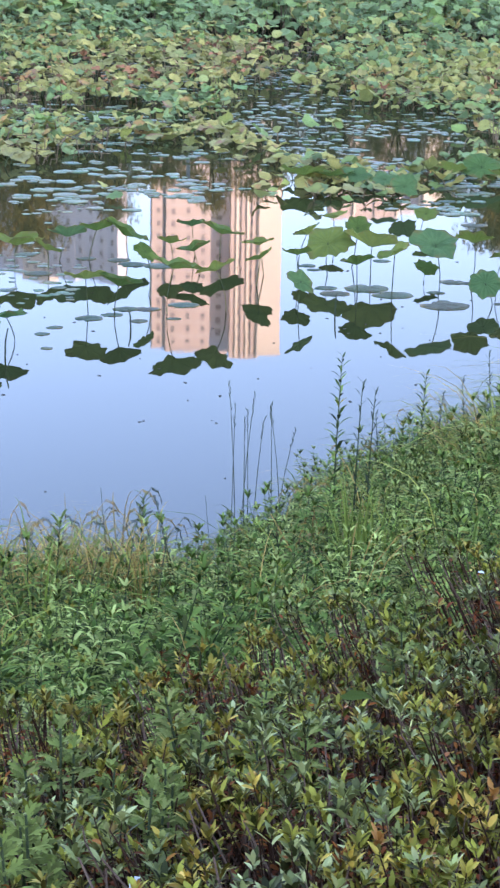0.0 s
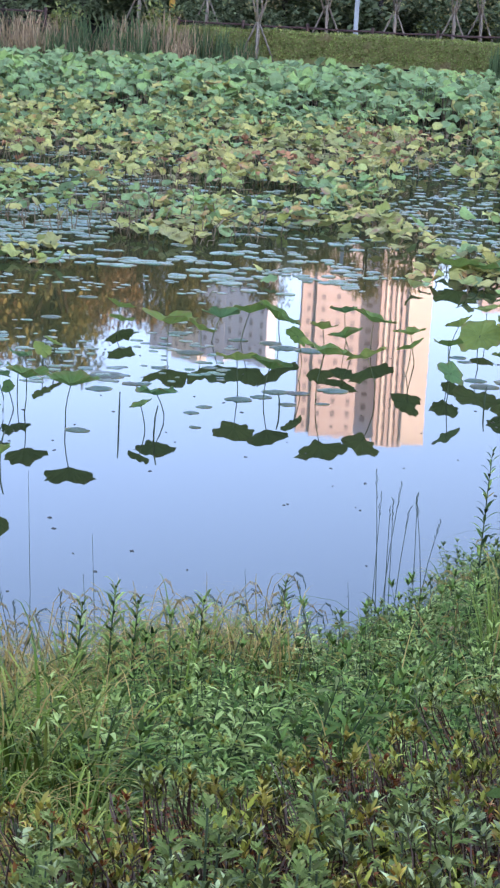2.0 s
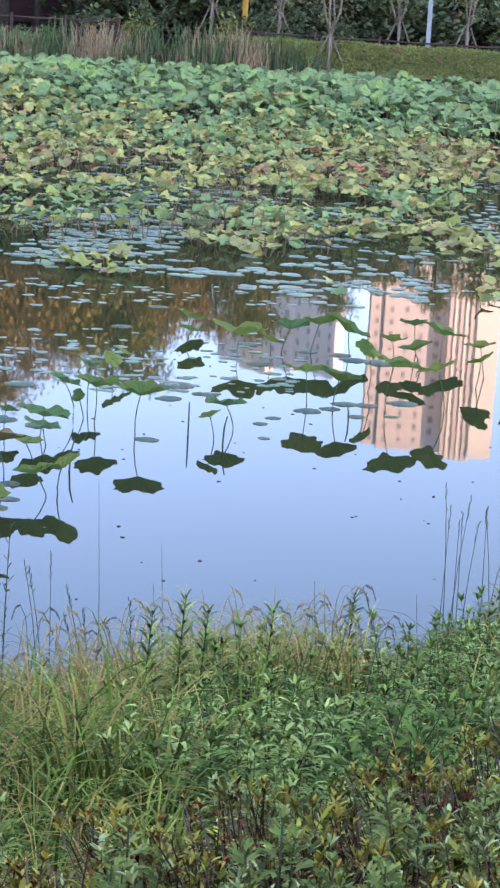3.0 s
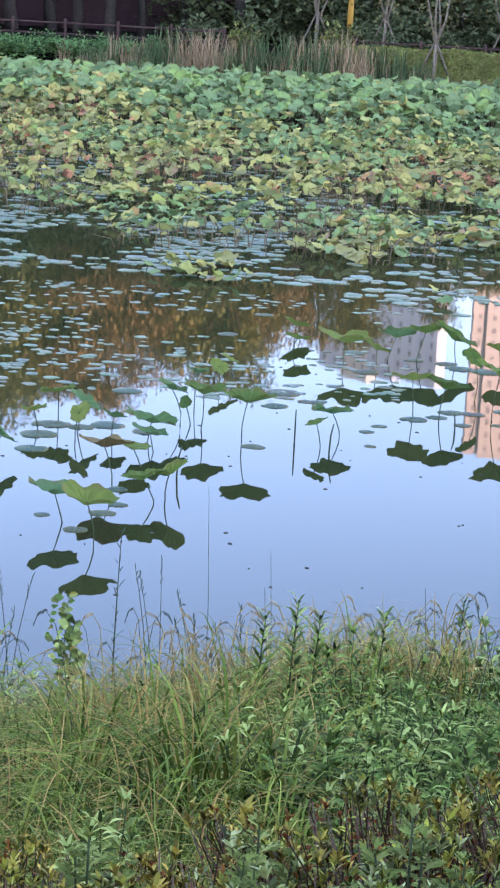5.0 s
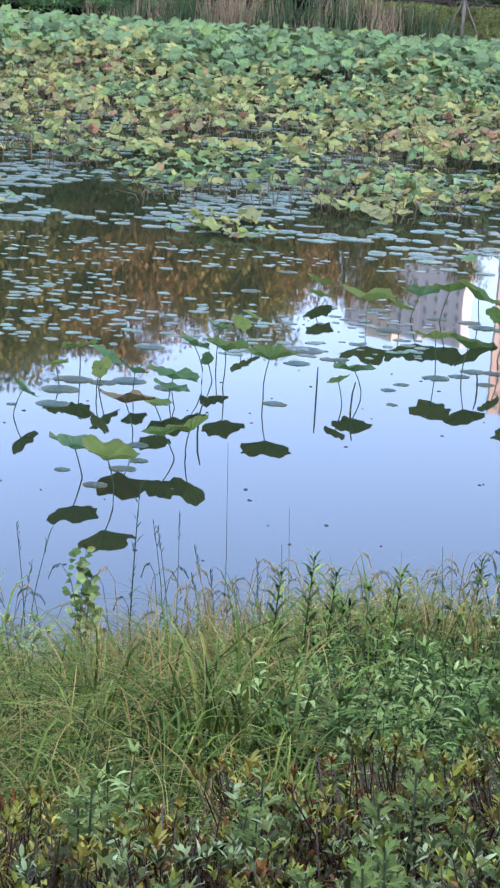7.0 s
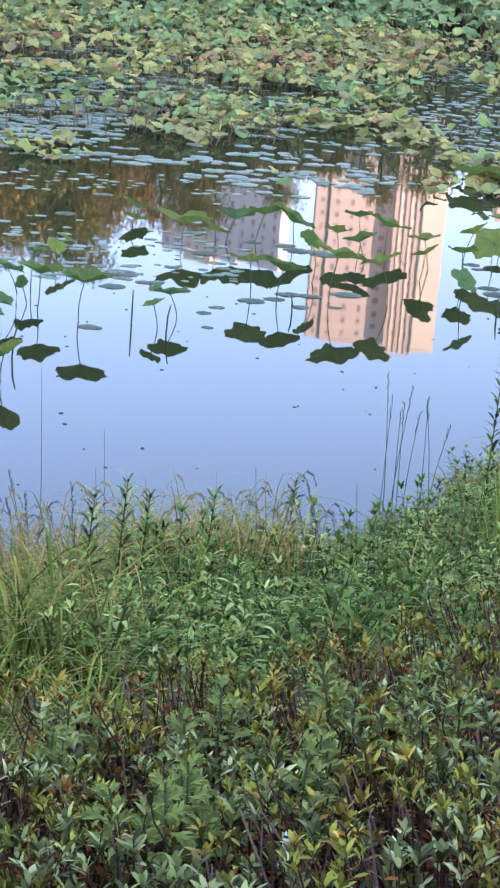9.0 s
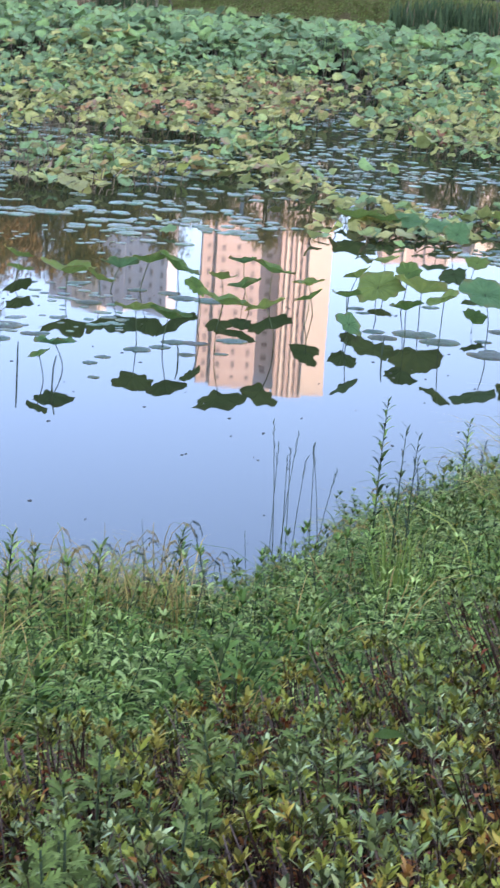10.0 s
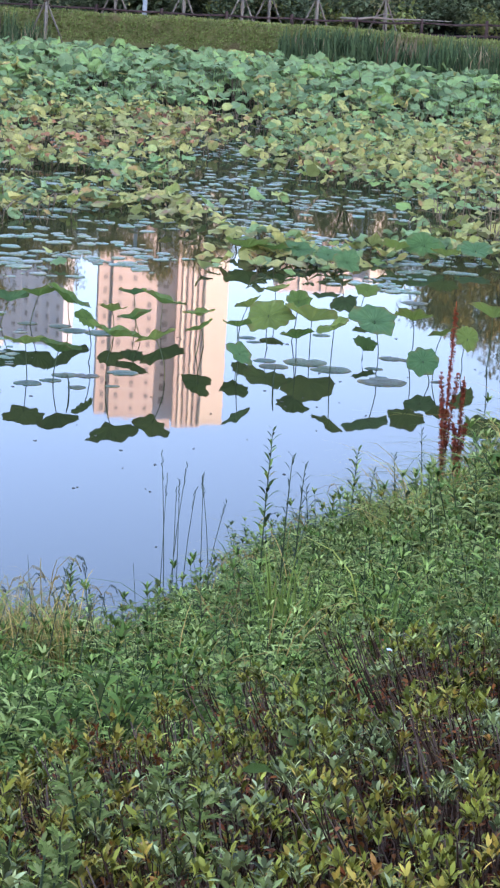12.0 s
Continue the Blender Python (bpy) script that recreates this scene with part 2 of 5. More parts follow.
M_lotus_field = [
    leaf_material("field_green", [(0.325, 0.321, 0.0696), (0.461, 0.408, 0.107), (0.594, 0.456, 0.124), (0.343, 0.347, 0.102)], 0.55, 0.2, (0.615, 0.321, 0.107), 6.0, 16, 0.6, island=1.0, vary=0.45, gloss=0.03),
    leaf_material("field_blue_green", [(0.188, 0.275, 0.0893), (0.326, 0.41, 0.155), (0.253, 0.332, 0.112), (0.235, 0.307, 0.0745)], 0.55, 0.2, (0.374, 0.296, 0.0745), 6.0, 16, 0.64, island=1.0, vary=0.5, gloss=0.03),
    leaf_material("field_yellow_green", [(0.318, 0.298, 0.0854), (0.47, 0.386, 0.136), (0.41, 0.33, 0.11), (0.281, 0.29, 0.0854)], 0.55, 0.2, (0.47, 0.252, 0.136), 6.0, 16, 0.58, island=1.0, vary=0.45, gloss=0.03),
    leaf_material("field_withered", [(0.503, 0.189, 0.0873), (0.363, 0.13, 0.0636), (0.586, 0.24, 0.104)], 0.7, 0.15, (0.223, 0.0859, 0.0477), 6.0, 16, island=1.0),
]
M_pad = leaf_material("floating_pad", [(0.0645, 0.124, 0.0428), (0.0924, 0.172, 0.0699), (0.138, 0.184, 0.0544), (0.12, 0.114, 0.0466)], 0.36, 0.0, (0.138, 0.0957, 0.0388), 9.0, 14, island=1.0, gloss=0.55)
M_lily = leaf_material("lily_pad_leaf", [(0.048, 0.082, 0.0425), (0.068, 0.107, 0.0638), (0.08, 0.0984, 0.0425), (0.08, 0.0697, 0.0425)], 0.45, 0.0, (0.096, 0.0656, 0.0382), 9.0, 14, gloss=0.07)
M_stalk = plain_material("lotus_stalk", (0.05, 0.07, 0.03), (0.1, 0.11, 0.05), 25.0, 0.7)
M_stalk_dry = plain_material("dry_stalk", (0.17, 0.105, 0.055), (0.29, 0.19, 0.105), 25.0, 0.85)
M_azalea = [
    leaf_material("azalea_green", [(0.0633, 0.0696, 0.00937), (0.156, 0.158, 0.0208), (0.311, 0.272, 0.0375), (0.211, 0.202, 0.0271)], 0.45, 0.06, (0.356, 0.137, 0.025), 40.0, vary=0.9, gloss=0.04),
    leaf_material("azalea_yellow", [(0.12, 0.0999, 0.0142), (0.361, 0.263, 0.0458), (0.253, 0.2, 0.0264), (0.434, 0.263, 0.0458)], 0.45, 0.06, (0.352, 0.155, 0.0352), 40.0, vary=0.9, gloss=0.04),
    leaf_material("azalea_grey", [(0.164, 0.188, 0.0511), (0.277, 0.284, 0.0903), (0.142, 0.165, 0.0409), (0.342, 0.336, 0.127)], 0.5, 0.06, (0.189, 0.12, 0.0273), 40.0, vary=0.9, gloss=0.07),
    leaf_material("azalea_red", [(0.174, 0.0436, 0.0113), (0.275, 0.0875, 0.0188), (0.123, 0.0289, 0.00945), (0.318, 0.122, 0.0226)], 0.5, 0.12, (0.101, 0.0436, 0.00755), 40.0, vary=0.6),
    leaf_material("azalea_maroon", [(0.176, 0.0413, 0.0165), (0.27, 0.0701, 0.0255), (0.125, 0.0289, 0.012), (0.29, 0.103, 0.033)], 0.6, 0.1, (0.109, 0.0244, 0.00974), 40.0, vary=0.5),
]
M_twig = plain_material("azalea_twig", (0.03, 0.012, 0.006), (0.07, 0.033, 0.018), 60.0, 0.85)
M_twig_pale = plain_material("bare_grey_twig", (0.11, 0.06, 0.035), (0.2, 0.125, 0.08), 60.0, 0.85)
M_mugwort = leaf_material("mugwort_leaf", [(0.0482, 0.0828, 0.0147), (0.11, 0.159, 0.0294), (0.193, 0.241, 0.0491), (0.304, 0.317, 0.0861)], 0.6, 0.06, (0.288, 0.195, 0.0258), 30.0, vary=0.88)
M_rosette = leaf_material("rosette_leaf", [(0.123, 0.154, 0.0307), (0.183, 0.207, 0.0478), (0.146, 0.179, 0.0341), (0.219, 0.222, 0.0614)], 0.6, 0.12, (0.171, 0.145, 0.0273), 30.0, vary=0.5)
M_mugstem = plain_material("weed_stem", (0.0336, 0.0504, 0.0196), (0.0728, 0.084, 0.0336), 40.0, 0.8)
M_grass = leaf_material("grass_blade", [(0.0469, 0.0702, 0.00898), (0.088, 0.123, 0.014), (0.2, 0.221, 0.0299), (0.317, 0.301, 0.0519)], 0.5, 0.06, (0.28, 0.187, 0.0417), 20.0, vary=0.82)
M_fresh = leaf_material("fresh_grass_blade", [(0.144, 0.201, 0.0302), (0.196, 0.241, 0.0432), (0.17, 0.207, 0.0346)], 0.5, 0.2, (0.196, 0.188, 0.0518), 20.0)
M_straw = leaf_material("straw", [(0.476, 0.278, 0.0727), (0.386, 0.226, 0.0616), (0.297, 0.201, 0.0513)], 0.8, 0.12, (0.243, 0.12, 0.0426), 20.0, vary=0.5)
M_darkstem = plain_material("dark_stem", (0.045, 0.06, 0.035), (0.09, 0.1, 0.05), 40.0, 0.8)
M_dock = leaf_material("dock_seed", [(0.338, 0.0545, 0.0221), (0.437, 0.0848, 0.03), (0.238, 0.0424, 0.0185)], 0.8, 0.1, (0.198, 0.0485, 0.015), 40.0)
M_reed = leaf_material("reed_green", [(0.0758, 0.112, 0.0408), (0.116, 0.152, 0.0571), (0.0981, 0.132, 0.049)], 0.6, 0.2, (0.133, 0.12, 0.053), 8.0)
M_reed_dry = leaf_material("reed_dry", [(0.36, 0.225, 0.11), (0.45, 0.29, 0.15), (0.27, 0.17, 0.085)], 0.8, 0.2, (0.219, 0.115, 0.0618), 8.0)
M_hedge = leaf_material("far_hedge_leaf", [(0.182, 0.216, 0.0485), (0.286, 0.285, 0.0746), (0.221, 0.227, 0.0532), (0.262, 0.192, 0.0746)], 0.6, 0.2, (0.262, 0.182, 0.0746), 3.0, island=1.0, vary=0.35)
M_shrub = leaf_material("light_shrub_leaf", [(0.115, 0.217, 0.0638), (0.191, 0.319, 0.102), (0.153, 0.255, 0.0765)], 0.6, 0.2, (0.217, 0.255, 0.0638), 3.0, island=1.0, vary=0.3)
M_under = leaf_material("undergrowth_leaf", [(0.0975, 0.119, 0.049), (0.15, 0.168, 0.07), (0.12, 0.133, 0.056)], 0.6, 0.2, (0.15, 0.119, 0.049), 3.0, island=1.0, vary=0.5)
M_crown = [
    leaf_material("tree_leaf_dark", [(0.209, 0.175, 0.0676), (0.292, 0.242, 0.0801), (0.247, 0.198, 0.0801)], 0.6, 0.4, (0.373, 0.198, 0.0801), 1.5, vary=0.3),
    leaf_material("tree_leaf_warm", [(0.373, 0.243, 0.147), (0.441, 0.307, 0.16), (0.335, 0.229, 0.134)], 0.7, 0.4, (0.377, 0.209, 0.102), 1.5, vary=0.2),
    leaf_material("tree_leaf_yellow", [(0.34, 0.289, 0.0976), (0.286, 0.275, 0.112), (0.231, 0.241, 0.112)], 0.6, 0.4, (0.249, 0.187, 0.112), 1.5, vary=0.3),
]
M_bark = plain_material("bark", (0.03, 0.025, 0.018), (0.084, 0.06, 0.045), 12.0, 0.9, 0.6, 0.02)
M_stake = plain_material("weathered_wood", (0.2, 0.14, 0.09), (0.34, 0.25, 0.17), 10.0, 0.85, 0.4)
M_rail = plain_material("fence_timber", (0.056, 0.03, 0.0216), (0.112, 0.063, 0.048), 10.0, 0.85, 0.4)
M_pole = plain_material("grey_painted_steel", (0.286, 0.26, 0.21), (0.396, 0.36, 0.298), 6.0, 0.45, 0.1)
M_yellow = plain_material("yellow_paint", (0.5, 0.22, 0.02), (0.6, 0.28, 0.03), 6.0, 0.5, 0.1)
M_wallfar = plain_material("dark_brick_wall", (0.055, 0.028, 0.026), (0.085, 0.045, 0.042), 4.0, 0.9)
M_facade = plain_material("tower_plaster_pale", (0.51, 0.428, 0.396), (0.592, 0.5, 0.462), 0.3, 0.9, 0.1)
M_facade2 = plain_material("tower_plaster_stripe", (0.56, 0.55, 0.57), (0.64, 0.63, 0.65), 0.3, 0.9, 0.1)
M_grey = plain_material("tower_plaster_grey", (0.58, 0.6, 0.66), (0.66, 0.68, 0.74), 0.3, 0.9, 0.1)
M_slab = plain_material("tower_trim_white", (0.667, 0.609, 0.529), (0.759, 0.69, 0.598), 0.4, 0.9, 0.1)
M_glass, _nt, _p, _o = nodes_of("window_glass")
_p.inputs["Base Color"].default_value, _p.inputs["Roughness"].default_value = (0.2, 0.19, 0.2, 1), 0.35
M_petal = plain_material("white_petal", (0.72, 0.72, 0.7), (0.82, 0.82, 0.8), 60.0, 0.6)
M_speck = plain_material("floating_debris", (0.06, 0.05, 0.04), (0.12, 0.1, 0.07), 40.0, 0.8)
M_brown = leaf_material("dead_weed", [(0.246, 0.159, 0.0649), (0.176, 0.106, 0.0464), (0.317, 0.233, 0.0927)], 0.8, 0.1, (0.123, 0.0848, 0.0371), 30.0, vary=0.5)
M_dark = plain_material("dark_plastic", (0.012, 0.012, 0.014), (0.03, 0.03, 0.03), 60.0, 0.5)
M_orange = leaf_material("fallen_leaf", [(0.488, 0.142, 0.0442), (0.44, 0.121, 0.0442)], 0.6, 0.2, (0.305, 0.101, 0.0442), 40.0)


# ---- ground, water ----
def bank_line(x):
    """The line from which the bank's slope rises."""
    return float(np.interp(x, (-60, -8, -3, -1, 0.75, 1.7, 3.0, 4.5, 8, 20, 60), (6, 9.6, 11.3, 12.3, 13.0, 13.9, 15.0, 16.3, 19, 26, 40)))


def shore(x):
    """Where the near bank meets the water, with a small inlet in the middle."""
    xs = (-60, -8, -3, -1.9, -1.2, -0.5, 0.2, 0.65, 0.9, 1.3, 1.9, 3.0, 4.0, 8, 20, 60)
    ys = (6, 9.2, 10.7, 11.1, 11.5, 12.0, 12.2, 12.15, 12.7, 13.5, 14.5, 15.5, 16.5, 19.3, 26, 40)
    return float(np.interp(x, xs, ys))


def far_shore(x):
    return float(np.interp(x, (-200, -20, 4, 10, 16, 40, 200), (60, 69.5, 69.5, 67, 61, 50, 44)))


def ground_z(x, y):
    s = shore(x) - y
    if s > -4:
        w = min(1.0, max(0.0, s / 4.0))
        z = 0.28 * (s + (bank_line(x) - shore(x)) * w)
        if z > 2.7:
            z = 2.7 + 0.4 * math.tanh((z - 2.7) / 0.4 * 0.9)
        return z
    e = y - far_shore(x)
    if e < -3:
        return -1.2
    if e < 1.5:
        return -1.2 + 2.5 * (e + 3) / 4.5
    return 1.3 + 0.9 * (1 - math.exp(-(e - 1.5) / 25))


def build_ground():
    xs = sorted(set([-3000, -1500, -700, -300, -150, -80, -45, -30] + [round(-22 + 0.5 * i, 2) for i in range(89)] + [30, 45, 80, 150, 300, 700, 1500, 3000]))
    ys = sorted(set([-3000, -1200, -500, -200, -80, -30, -10, -4] + [round(-2 + 0.3 * i, 2) for i in range(71)] + [22, 28, 36, 45] + [50 + 0.75 * i for i in range(48)] + [92, 105, 130, 180, 300, 500, 900, 1800, 3500]))
    b = Build()
    vs = []
    for y in ys:
        for x in xs:
            z = ground_z(x, y)
            if abs(x) < 22 and -2 < y < 90 and z > -1:
                z += 0.05 * noise.noise((x * 1.3, y * 1.3, 0)) + 0.02 * noise.noise((x * 5, y * 5, 3))
            vs.append((x, y, z))
    n = len(xs)
    b.add(vs, [(j * n + i, j * n + i + 1, (j + 1) * n + i + 1, (j + 1) * n + i) for j in range(len(ys) - 1) for i in range(n - 1)])
    tagged(part("ground", b, M_soil), "soil of the sloping pond bank, coloured near black for the shade under plants", "ground", kind="structure")


build_ground()
wb = Build()
wb.add([(-320, 0, 0), (320, 0, 0), (320, 72, 0), (-320, 72, 0)], [(0, 1, 2, 3)])
tagged(part("water", wb, M_water), "calm pond water mirroring the evening sky", "water", kind="structure")


# ---- lotus ----
def blade_disc(b, centre, r, tilt, turn, seed, mat=0, cup=0.12, wave=0.12, droop=0.0, fold=0.0, seg=18, rings=(0.12, 0.45, 0.78, 1.0), slope=0.0):
    """A round lotus blade: funnel at the middle, wavy drooping rim."""
    q = random.Random(seed)
    ph = [q.uniform(0, 6.28) for _ in range(4)]
    k1, k2, k3 = q.choice((2, 3, 3)), q.choice((5, 6, 7)), q.choice((9, 10, 12))
    m = pose(0, 0, 0, 0, slope, 0) @ pose(0, 0, 0, 0, 0, turn) @ pose(0, 0, 0, tilt, 0, 0) @ pose(0, 0, 0, 0, 0, -turn)
    c = Vector(centre)
    vs, uv, fs = [c + m @ Vector((0, 0, -cup * r * 0.5))], [(0.0, 0.0)], []
    sq = q.uniform(0.85, 1.05)
    fa = q.uniform(0, 3.14)
    for i, t in enumerate(rings):
        for k in range(seg):
            a = 2 * math.pi * k / seg
            edge = 1 + 0.08 * math.sin(k1 * a + ph[0]) + 0.06 * math.sin(k2 * a + ph[1]) + (0.05 * math.sin(k3 * a + 2 * ph[0]) if seg > 20 else 0.0) + q.uniform(-0.035, 0.035) * t * t
            rr = r * t * edge
            z = r * (fold * t * abs(math.sin(a - fa)) - droop * t * t + 0.1 * math.exp(-t * 6) * -1 + cup * (t - 0.5) * (1.6 - t) + wave * t * t * (0.75 * math.sin(k1 * a + ph[2]) + 0.7 * math.sin(k2 * a + ph[3]) + (0.4 * math.sin(k3 * a + ph[0]) if seg > 20 else 0.0)))
            vs.append(c + m @ Vector((rr * math.cos(a), rr * math.sin(a) * sq, z)))
            uv.append((k / seg, t))
    for k in range(seg):
        fs.append((0, 1 + k, 1 + (k + 1) % seg))
    for i in range(len(rings) - 1):
        for k in range(seg):
            a0, a1 = 1 + i * seg + k, 1 + i * seg + (k + 1) % seg
            fs.append((a0, a0 + seg, a1 + seg, a1))
    b.add(vs, fs, mat, uv)


LEAF_LABEL = ("round green lotus leaf raised on a thin stalk over the water", "blue-green wavy lotus leaf on a stalk above the pond",
              "yellow-green curled lotus leaf raised over the still water", "withered brown lotus leaf on a bent stalk over the pond")


def lotus_leaf(x, y, h, r, tilt, slope, colour, seed):
    """One raised leaf: wavy blade leaning by tilt (towards the bank) and slope (down to the east), on a bowed stalk."""
    q = random.Random(seed)
    h = max(h, 0.08)
    ob = empty("lotus_leaf", pose(x, y, 0), LEAF_LABEL[colour], "lotus leaf", "raised lotus leaves")
    b = Build()
    blade_disc(b, (0, 0, h - (0.16 * r if tilt < 15 else 0.0)), r, tilt, q.uniform(-18, 18), seed, 0, q.uniform(0.05, 0.2), q.uniform(0.05, 0.11), q.uniform(-0.24, -0.1) if tilt < 15 else q.uniform(0.0, 0.15), 0.0, 40, (0.1, 0.35, 0.65, 0.88, 1.0), slope)
    part("blade", b, M_lotus[colour], ob)
    s = Build()
    bx, by, bow = q.uniform(-0.13, 0.13), q.uniform(-0.1, 0.1), q.gauss(0, 0.05)
    top = h - (0.2 * r if tilt < 15 else 0.05 * r)
    pts = [(bx * (1 - t) + bow * math.sin(math.pi * t), by * (1 - t), -0.25 + (top + 0.25) * t) for t in (0, 0.2, 0.4, 0.6, 0.8, 0.92, 1.0)]
    tube(s, pts, [0.007, 0.007, 0.0065, 0.006, 0.0055, 0.005, 0.005], 6)
    part("stalk", s, M_stalk, ob)


def pad_mesh(b, x, y, r, seed, z=0.006, seg=16, mat=0):
    q = random.Random(seed)
    a0 = q.uniform(0, 6.28)
    sq = q.uniform(0.75, 1.0)
    vs, uv, fs = [(x, y, z + 0.001)], [(0, 0)], []
    for t in (0.55, 1.0):
        for k in range(seg):
            a = a0 + 2 * math.pi * k / seg
            e = t * r * (1 + q.uniform(-0.05, 0.05))
            if k == 0:
                e *= 1 - 0.35 * t
            vs.append((x + e * math.cos(a), y + e * sq * math.sin(a), z + (0.005 * max(0, q.uniform(-0.6, 1)) if t == 1.0 else 0)))
            uv.append((k / seg, t))
    for k in range(seg):
        k2 = (k + 1) % seg
        fs.append((0, 1 + k, 1 + k2))
        fs.append((1 + k, 1 + seg + k, 1 + seg + k2, 1 + k2))
    for k in range(seg):
        vs.append((vs[1 + seg + k][0], vs[1 + seg + k][1], -0.004))
        uv.append((k / seg, 1.0))
    for k in range(seg):
        k2 = (k + 1) % seg
        fs.append((1 + seg + k, 1 + 2 * seg + k, 1 + 2 * seg + k2, 1 + seg + k2))
    b.add(vs, fs, mat, uv)


def lily_pad(x, y, r, seed):
    b = Build()
    pad_mesh(b, 0, 0, r * 0.88, seed, 0.003, 20)
    ob = part("lily_pad", b, M_lily)
    ob.location = (x, y, 0)
    tagged(ob, "flat grey-green lotus pad floating on the water", "lily pad", "floating pads")


LEAVES_WEST = [
    (-3.83, 19.06, 0.24, 0.13, -5, -8, 2), (-3.67, 19.51, 0.36, 0.18, -7, -10, 0), (-3.32, 18.77, 0.29, 0.12, 45, -30, 2), (-3.33, 19.14, 0.34, 0.17, -2, 35, 1),
    (-3.01, 18.97, 0.25, 0.13, -17, 20, 1), (-2.61, 18.86, 0.28, 0.26, -4, 10, 1), (-2.4, 19.81, 0.23, 0.07, 59, -55, 1), (-2.54, 19.74, 0.42, 0.17, -6, 22, 1),
    (-2.19, 19.62, 0.44, 0.22, -5, 6, 0), (-1.69, 19.13, 0.49, 0.25, -2, 0, 0), (-2.38, 20.7, 0.4, 0.13, -5, 10, 1), (-2.25, 21.73, 0.25, 0.11, 32, 25, 2),
    (-3.0, 15.79, 0.32, 0.22, -5, 10, 1), (-2.65, 15.35, 0.38, 0.24, 1, 12, 2),
]
LEAVES_WEST_INNER = [
    (-2.8, 17.12, 0.42, 0.25, -11, 0, 3), (-2.37, 16.61, 0.26, 0.18, -6, -10, 0), (-2.15, 16.76, 0.3, 0.2, -8, -20, 2), (-3.88, 17.78, 0.27, 0.15, -17, 35, 1),
    (-2.65, 17.92, 0.2, 0.18, -6, 8, 2), (-2.57, 18.49, 0.22, 0.17, -3, 12, 1), (-0.87, 19.63, 0.31, 0.21, -7, 0, 1), (-1.0, 19.12, 0.28, 0.12, -1, -22, 0),
    (-1.53, 24.08, 0.23, 0.17, -16, 8, 2), (-1.63, 25.16, 0.21, 0.19, -14, 12, 2), (-2.17, 22.13, 0.27, 0.11, -3, 25, 2),
]
LEAVES_MIDDLE = [
    (-0.91, 23.5, 0.37, 0.33, -3, 4, 2), (-0.54, 23.37, 0.3, 0.17, -17, 25, 2), (-0.31, 23.94, 0.38, 0.24, -17, -6, 1), (0.04, 24.08, 0.42, 0.22, -17, 0, 0),
    (0.4, 24.08, 0.39, 0.29, -2, 28, 0), (-0.08, 21.04, 0.43, 0.22, -17, 0, 2), (0.28, 20.84, 0.41, 0.23, -5, 10, 0), (0.58, 21.9, 0.52, 0.13, 37, 40, 0),
    (0.87, 20.98, 0.58, 0.28, -6, 12, 2), (1.32, 21.07, 0.52, 0.22, -17, -18, 2),
]
LEAVES_MIDDLE_INNER = [
    (1.22, 24.43, 0.41, 0.17, -17, 0, 1), (1.58, 24.3, 0.37, 0.28, -6, 18, 0), (0.93, 23.76, 0.31, 0.17, -17, 0, 2), (1.18, 23.27, 0.32, 0.2, -2, -15, 0),
    (1.95, 23.14, 0.42, 0.19, -5, -8, 2), (1.91, 22.47, 0.37, 0.18, -17, -22, 0), (2.35, 22.6, 0.39, 0.17, -17, 0, 0), (2.24, 21.03, 0.36, 0.17, 30, 30, 1),
    (2.6, 23.84, 0.42, 0.18, -17, -20, 2),
]
LEAVES_EAST = [
    (2.78, 23.2, 0.4, 0.28, 35, -10, 2), (3.19, 23.64, 0.5, 0.17, 33, 0, 0), (3.29, 23.1, 0.45, 0.32, -17, 8, 2), (3.36, 21.73, 0.57, 0.2, -2, -25, 2),
    (2.97, 21.98, 0.41, 0.19, -17, -10, 0), (3.1, 25.37, 0.35, 0.17, -3, -8, 2), (3.85, 21.95, 0.61, 0.27, 32, 0, 1), (4.37, 22.33, 0.62, 0.23, -17, 8, 2),
    (4.34, 21.44, 0.26, 0.19, 42, -12, 1), (3.89, 22.68, 0.2, 0.14, 29, 0, 0), (4.68, 22.12, 0.47, 0.17, -17, -20, 2), (5.02, 22.29, 0.37, 0.16, 59, 35, 2),
    (5.3, 22.33, 0.7, 0.26, -17, 12, 2),
]
LEAVES_EAST_RIM = [
    (3.96, 30.0, 0.2, 0.26, 22, 0, 1), (4.46, 28.22, 0.31, 0.2, 49, 0, 1), (4.26, 28.83, 0.32, 0.2, 21, 0, 1), (4.41, 25.97, 0.28, 0.16, 26, 0, 2),
    (6.0, 30.44, 0.29, 0.33, 35, 0, 1), (6.81, 30.39, 0.24, 0.29, 20, 0, 1), (3.18, 30.03, 0.27, 0.32, -15, 0, 2), (3.61, 30.04, 0.24, 0.32, -3, 0, 0),
    (5.51, 30.28, 0.27, 0.24, -17, 0, 2), (6.24, 29.88, 0.26, 0.22, -17, 0, 2),
]
PADS_LEFT = [
    (-3.21, 21.2, 0.19), (-3.14, 16.01, 0.08), (-2.65, 16.19, 0.14), (-2.78, 15.63, 0.12), (-1.61, 19.0, 0.14), (-1.52, 21.65, 0.23),
    (-1.55, 20.95, 0.17), (-3.7, 19.36, 0.24), (-3.39, 19.32, 0.16), (-3.74, 18.89, 0.22), (-3.15, 19.49, 0.2), (-3.69, 18.29, 0.19),
    (-4.06, 18.14, 0.06), (-2.71, 19.32, 0.18), (-2.66, 17.0, 0.12), (-2.56, 16.49, 0.1), (-1.2, 21.28, 0.15), (-2.5, 25.07, 0.15),
    (-2.17, 26.72, 0.16),
]
